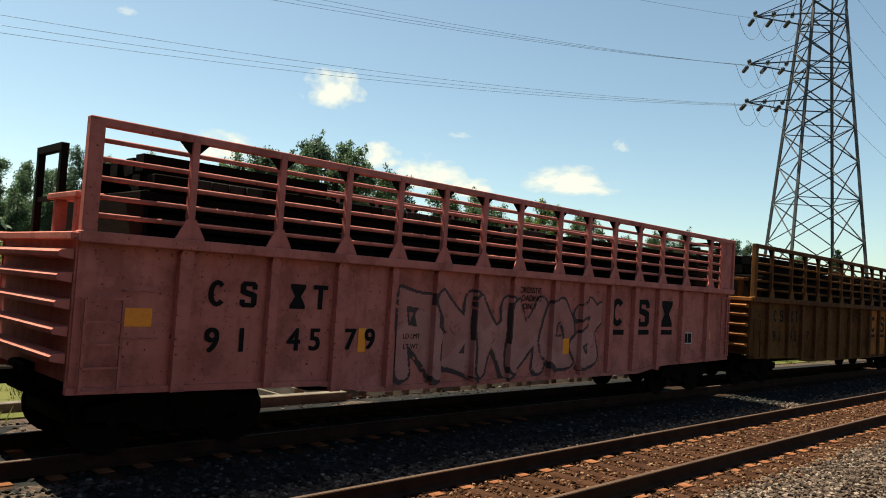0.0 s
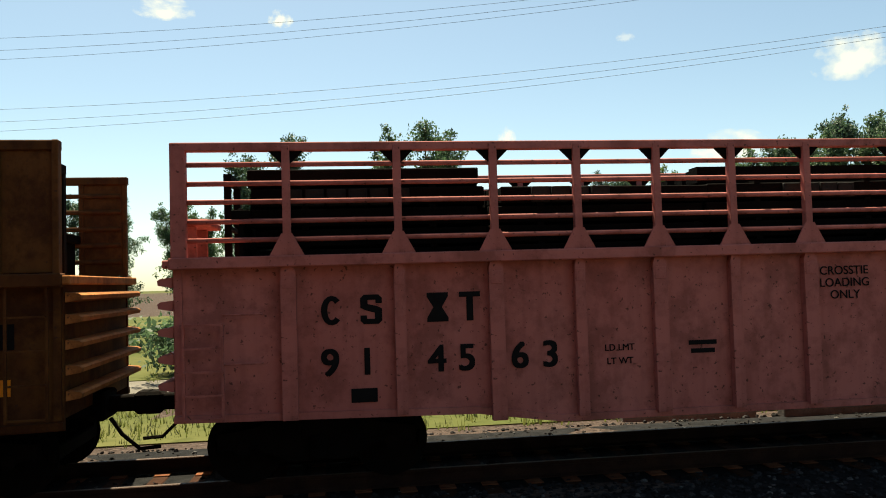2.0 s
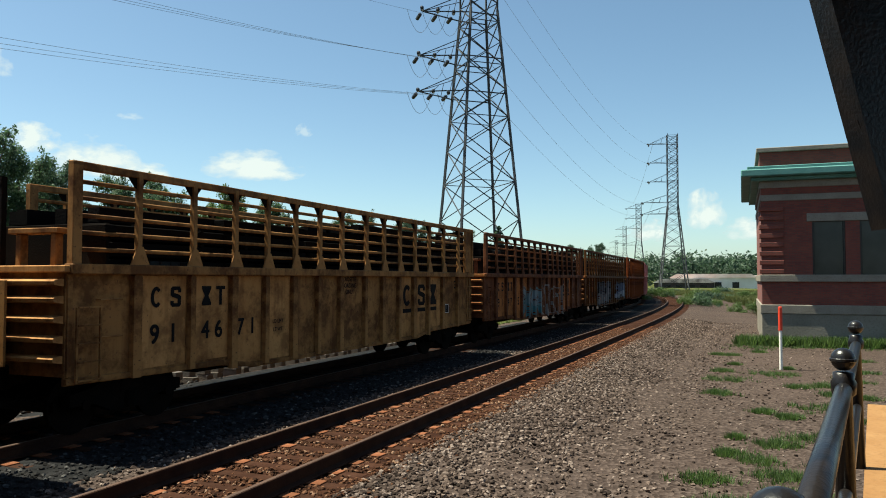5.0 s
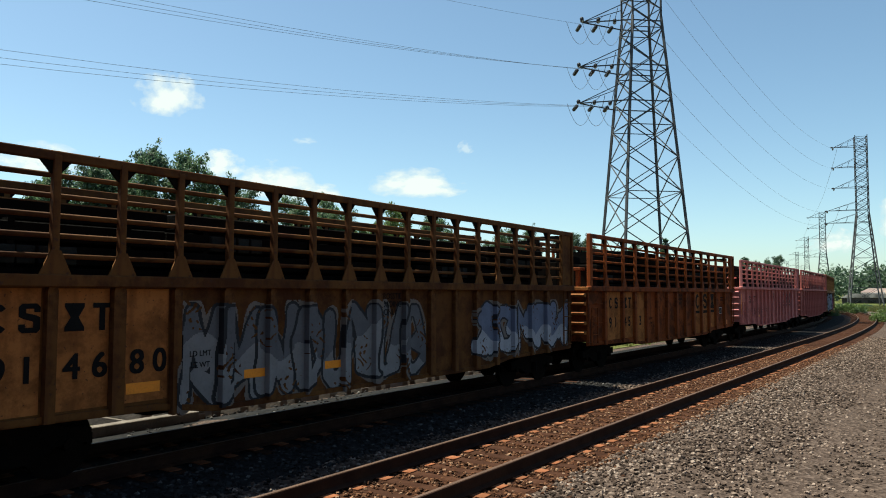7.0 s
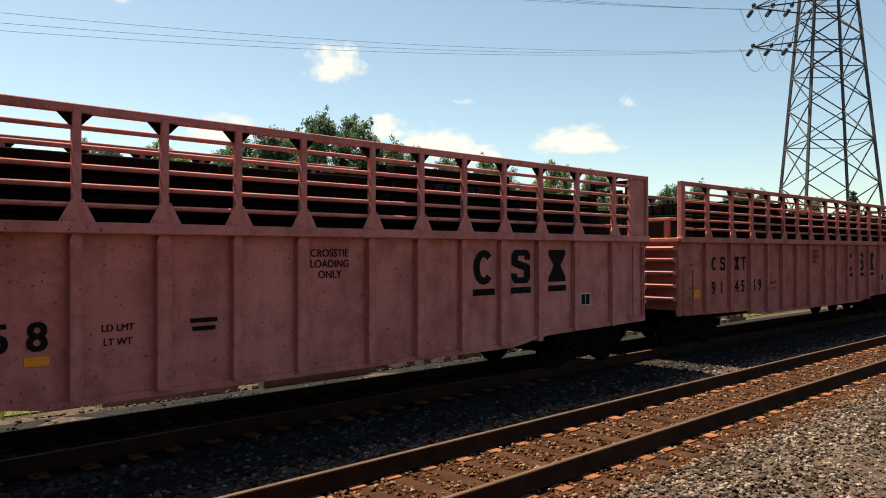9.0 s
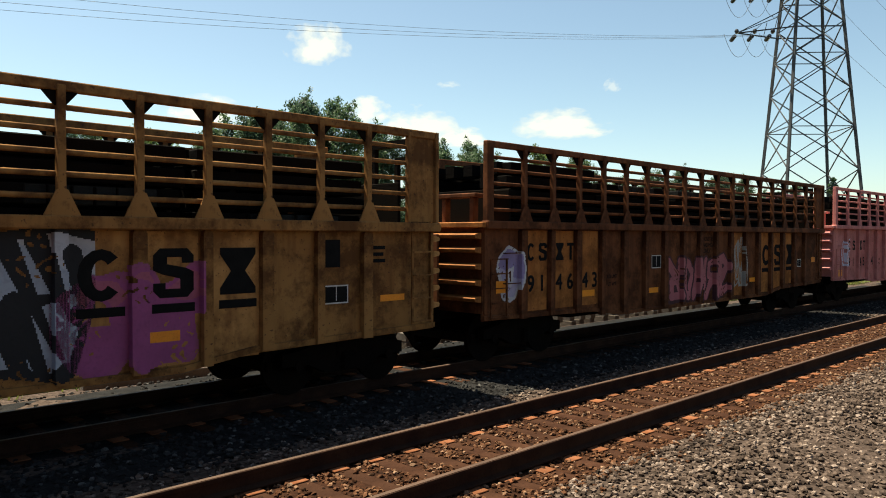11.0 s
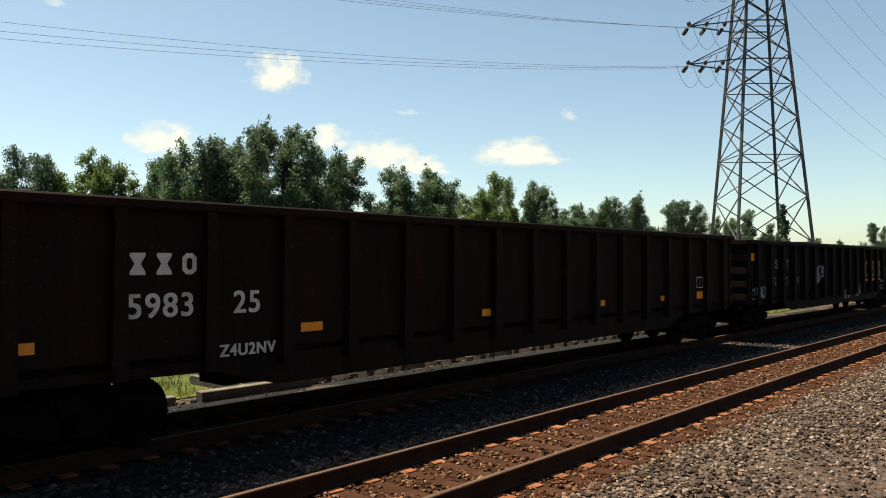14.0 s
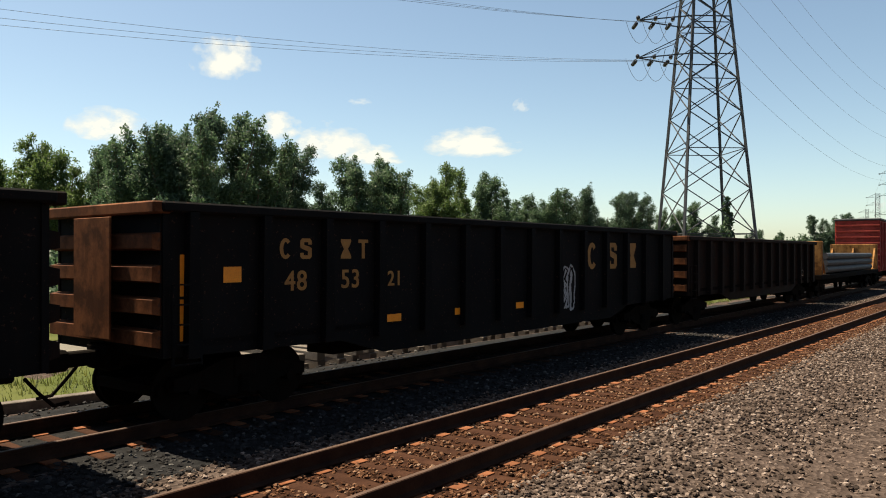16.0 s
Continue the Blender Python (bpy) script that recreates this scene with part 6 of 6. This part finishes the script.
def far_sheds():
    for az, d, w, h, col, lab in ((20.6, 255, 26, 3.4, (0.75, 0.73, 0.7), "long white shed far across the field"), (23.0, 262, 24, 3.0, (0.78, 0.78, 0.78), "white warehouse far across the field"), (18.6, 250, 18, 1.8, (0.05, 0.04, 0.04), "dark open shed far across the field")):
        x, y = polar(az, d)
        root = tagged(new("shed"), lab, "shed", "far sheds")
        root.matrix_basis = pose(x, y, -0.6, 0, 0, -az)
        m = plain("shed_wall", col, tuple(c * 0.85 for c in col), 0.2, 0.8)
        part("wall", Build().box(-w / 2, w / 2, 0, 12, 0, h), m, root)
        part("roof", Build().prism([(-w / 2 - 0.4, h), (w / 2 + 0.4, h), (w / 2 - 2, h + 1.2), (-w / 2 + 2, h + 1.2)], -0.5, 12.5), plain("shed_roof", (0.6, 0.45, 0.4) if w > 25 else col, (0.7, 0.6, 0.55), 0.3, 0.8), root)
        for i in range(4):
            part("opening", Build().box(-w / 2 + 3 + i * w / 5, -w / 2 + 5 + i * w / 5, -0.06, 0, 0.2, h * 0.6), M_GLASS, root)


far_sheds()


# ---- platform edge: railing, canopy post, deck ----
def platform():
    a, b = Vector((0.52, 1.13, 0)), Vector((1.86, 3.40, 0))
    run = (b - a).normalized()
    side = Vector((run.y, -run.x, 0))
    rail = tagged(new("platform_railing"), "chipped black iron pipe railing with ball finials", "railing")
    for p in (a, b, b + (b - a) * 1.0):
        prof = [(0.9, 0.05), (1.78, 0.035), (1.79, 0.05), (1.84, 0.055), (1.86, 0.045), (1.885, 0.045), (1.89, 0.03)]
        part("post", Build().tube([p + Vector((0, 0, z)) for z, _ in prof], [r for _, r in prof], 14).mesh("post", True), M_BLKPAINT, rail)
        n = [(1.89 + 0.054 - 0.052 * math.cos(t), 0.052 * math.sin(t)) for t in np.linspace(0.4, 3.1, 9)]
        part("ball_finial", Build().tube([p + Vector((0, 0, z)) for z, _ in n], [max(r, 0.004) for _, r in n], 18).mesh("ball_finial", True), M_BLKPAINT, rail)
        part("collar", Build().tube([p + Vector((0, 0, z)) for z in (1.932, 1.937, 1.947, 1.952)], [0.05, 0.056, 0.056, 0.05], 18), M_BLKPAINT, rail)
    for z, r in ((1.81, 0.036), (1.35, 0.03)):
        part("pipe", Build().tube([a + Vector((0, 0, z)), a.lerp(b, 0.5) + Vector((0, 0, z)), b + Vector((0, 0, z)), b + (b - a) + Vector((0, 0, z))], r, 14).mesh("pipe", True), M_BLKPAINT, rail)
    deck = Build()
    o0 = a - run * 4 + side * 0.04
    o1 = b + run * 6 + side * 0.04
    z = 0.9
    pts = [o0, o1, o1 + side * 3, o0 + side * 3]
    deck.add([(p.x, p.y, z) for p in pts] + [(p.x, p.y, z - 0.16) for p in pts], [(0, 1, 2, 3), (7, 6, 5, 4), (0, 4, 5, 1), (1, 5, 6, 2), (2, 6, 7, 3), (3, 7, 4, 0)])
    tagged(part("platform_deck", deck, M_DECK), "sunlit orange brown platform deck", "platform", kind="structure")
    base = Build().add([(p.x, p.y, z - 0.16) for p in pts] + [(p.x, p.y, -0.6) for p in pts], [(0, 4, 5, 1), (1, 5, 6, 2), (2, 6, 7, 3), (3, 7, 4, 0)])
    tagged(part("platform_base", base, M_CONC), "concrete platform wall", "platform", kind="structure")
    can = tagged(new("platform_canopy"), "black iron canopy post and curved bracket, roof run back unseen to block sky", "canopy")
    c = Vector((1.99, 3.12, 0))
    part("column", Build().box(c.x, c.x + 0.16, c.y, c.y + 0.16, 0.9, 4.6, 0.02), M_BLKPAINT, can)
    part("bracket", Build().beam((c.x + 0.06, c.y + 0.05, 2.55), (c.x - 0.24, c.y + 0.03, 3.7), 0.14, 0.3).beam((c.x - 0.24, c.y + 0.03, 3.68), (c.x - 0.26, c.y + 0.03, 4.55), 0.14, 0.3), M_BLKPAINT, can)
    for zz, xx in ((3.45, -0.24), (2.95, -0.14)):
        part("hook", Build().tube([(c.x + xx, c.y, zz), (c.x + xx - 0.05, c.y, zz - 0.015), (c.x + xx - 0.06, c.y, zz + 0.02)], 0.006, 6), M_BLKPAINT, can)
    # roof lengthened 42 m back, out of view, to hold off sky light
    rp = [c + side * -0.3 + run * -42, c + side * -0.3 + run * 1.0, c + side * 4 + run * 1.0, c + side * 4 + run * -42]
    part("roof", Build().add([(p.x, p.y, 4.55) for p in rp] + [(p.x, p.y, 4.75) for p in rp], [(3, 2, 1, 0), (4, 5, 6, 7), (0, 1, 5, 4), (1, 2, 6, 5), (2, 3, 7, 6), (3, 0, 4, 7)]), M_BLKPAINT, can)


    # added wall, never in view: it cuts sky fill on the train's near side
    w0, w1 = o0 - run * 38 + side * 4.3, a + run * 0.6 + side * 4.3
    wall = Build().add([(p.x, p.y, zz) for p in (w0, w1, w1 + side * 0.4, w0 + side * 0.4) for zz in (-0.6, 9.0)], [(0, 2, 3, 1), (2, 4, 5, 3), (4, 6, 7, 5), (6, 0, 1, 7), (1, 3, 5, 7)])
    tagged(part("wall_station", wall, M_BRICK), "unseen dark brick wall added behind the platform to block sky light", "wall", kind="structure")


platform()


# ---- clouds: a far backdrop ----
def cloud_mat(name, peak):
    m = bpy.data.materials.new(name)
    m.use_nodes = True
    nt = m.node_tree
    nt.nodes.remove(nt.nodes["Principled BSDF"])
    c = nt.nodes.new("ShaderNodeTexCoord")
    info = nt.nodes.new("ShaderNodeObjectInfo")
    sh = nt.nodes.new("ShaderNodeVectorMath")
    sh.operation = "MULTIPLY_ADD"
    nt.links.new(info.outputs["Random"], sh.inputs[0])
    sh.inputs[1].default_value = (40, 23, 11)
    nt.links.new(c.outputs["Object"], sh.inputs[2])
    def calc(op, u, v):
        q = nt.nodes.new("ShaderNodeMath")
        q.operation = op
        for k, val in enumerate((u, v)):
            if hasattr(val, "links"):
                nt.links.new(val, q.inputs[k])
            else:
                q.inputs[k].default_value = val
        return q.outputs[0]

    n = tex(nt, "ShaderNodeTexNoise", sh.outputs[0], Scale=1.9, Detail=9.0, Roughness=0.58)
    xyz = nt.nodes.new("ShaderNodeSeparateXYZ")
    nt.links.new(c.outputs["Object"], xyz.inputs[0])
    # rounded above, nearly flat below
    y = calc("ADD", xyz.outputs[1], 0.22)
    y = calc("MAXIMUM", y, calc("MULTIPLY", y, -2.2))
    rad = calc("SQRT", calc("ADD", calc("MULTIPLY", xyz.outputs[0], xyz.outputs[0]), calc("MULTIPLY", y, y)), 0.0)
    body = calc("SUBTRACT", 0.92, rad)
    thick = calc("ADD", body, calc("MULTIPLY", calc("SUBTRACT", n.outputs[0], 0.5), 2.1))
    edge = calc("MULTIPLY", body, 6.0)
    fac = ramp(nt, calc("MINIMUM", thick, edge), [(0.0, grey(0)), (0.26, grey(0.42 * peak)), (0.62, grey(0.92 * peak))])
    tr, em, ms = nt.nodes.new("ShaderNodeBsdfTransparent"), nt.nodes.new("ShaderNodeEmission"), nt.nodes.new("ShaderNodeMixShader")
    nt.links.new(ramp(nt, thick, [(0.1, (0.84, 0.86, 0.9)), (0.7, (1.0, 0.975, 0.97))]), em.inputs[0])
    em.inputs[1].default_value = 0.37
    nt.links.new(fac, ms.inputs[0])
    nt.links.new(tr.outputs[0], ms.inputs[1])
    nt.links.new(em.outputs[0], ms.inputs[2])
    nt.links.new(ms.outputs[0], nt.nodes["Material Output"].inputs[0])
    return m


M_CLOUD, M_WISP = cloud_mat("cloud_vapour", 1.0), cloud_mat("thin_cloud_vapour", 0.42)


def clouds():
    disc = Build().add([(math.cos(t) * 1.1, math.sin(t) * 1.1, 0) for t in np.linspace(0, 2 * math.pi, 33)[:-1]], [tuple(range(32))]).mesh("cloud")
    for az, el, w, h in ((-31.2, 14.0, 4.4, 3.4), (-13.0, 8.3, 6.6, 2.6), (-39.0, 8.9, 5.0, 2.6), (-27.6, 9.4, 3.6, 2.2), (-23.8, 8.4, 5.6, 3.0), (-20.5, 7.4, 4.5, 1.8), (-21.5, 11.3, 1.6, 0.6), (-9.4, 11.0, 1.2, 1.1), (-55.0, 10.6, 1.3, 1.9), (-71.8, 19.3, 1.6, 1.4),
                         (-80.0, 19.5, 3.6, 1.8), (-98.8, 18.0, 3.0, 2.0), (-107.5, 16.2, 3.4, 2.0), (-117, 10.5, 3.0, 1.3), (-46.0, 17.2, 1.2, 0.8), (20.0, 5.0, 2.8, 3.2), (23.5, 3.6, 4.0, 2.0), (30.6, 13.5, 3.0, 2.6), (16.0, 3.6, 3.0, 2.0), (-45, 21, 1.6, 0.8), (-90, 24, 4, 2)):
        d = 2400.0
        p = Vector((math.sin(radians(az)) * math.cos(radians(el)), math.cos(radians(az)) * math.cos(radians(el)), math.sin(radians(el)))) * d
        ob = tagged(part("cloud", disc, M_CLOUD if w * h > 2.0 else M_WISP), "small white fair weather cloud", "cloud", "clouds", kind="structure")
        ob.matrix_basis = look(p, (0, 0, 2)) @ Matrix.Diagonal((d * math.tan(radians(w * 0.62)), d * math.tan(radians(h * 0.72)), 1, 1))


clouds()


# ---- what moves ----
def motions():
    for root, front, length in TRAIN:
        rows = []
        for k in range(33):
            t = k * 0.5
            s = front - SPEED * t
            a, b = on_line(s + 2.0, SPACING), on_line(s + length - 2.0, SPACING)
            m = (a + b) / 2
            rows.append((t, pose(m.x, m.y, 0, 0, 0, math.degrees(math.atan2(b.y - a.y, b.x - a.x)))))
        walk(root, rows)


motions()
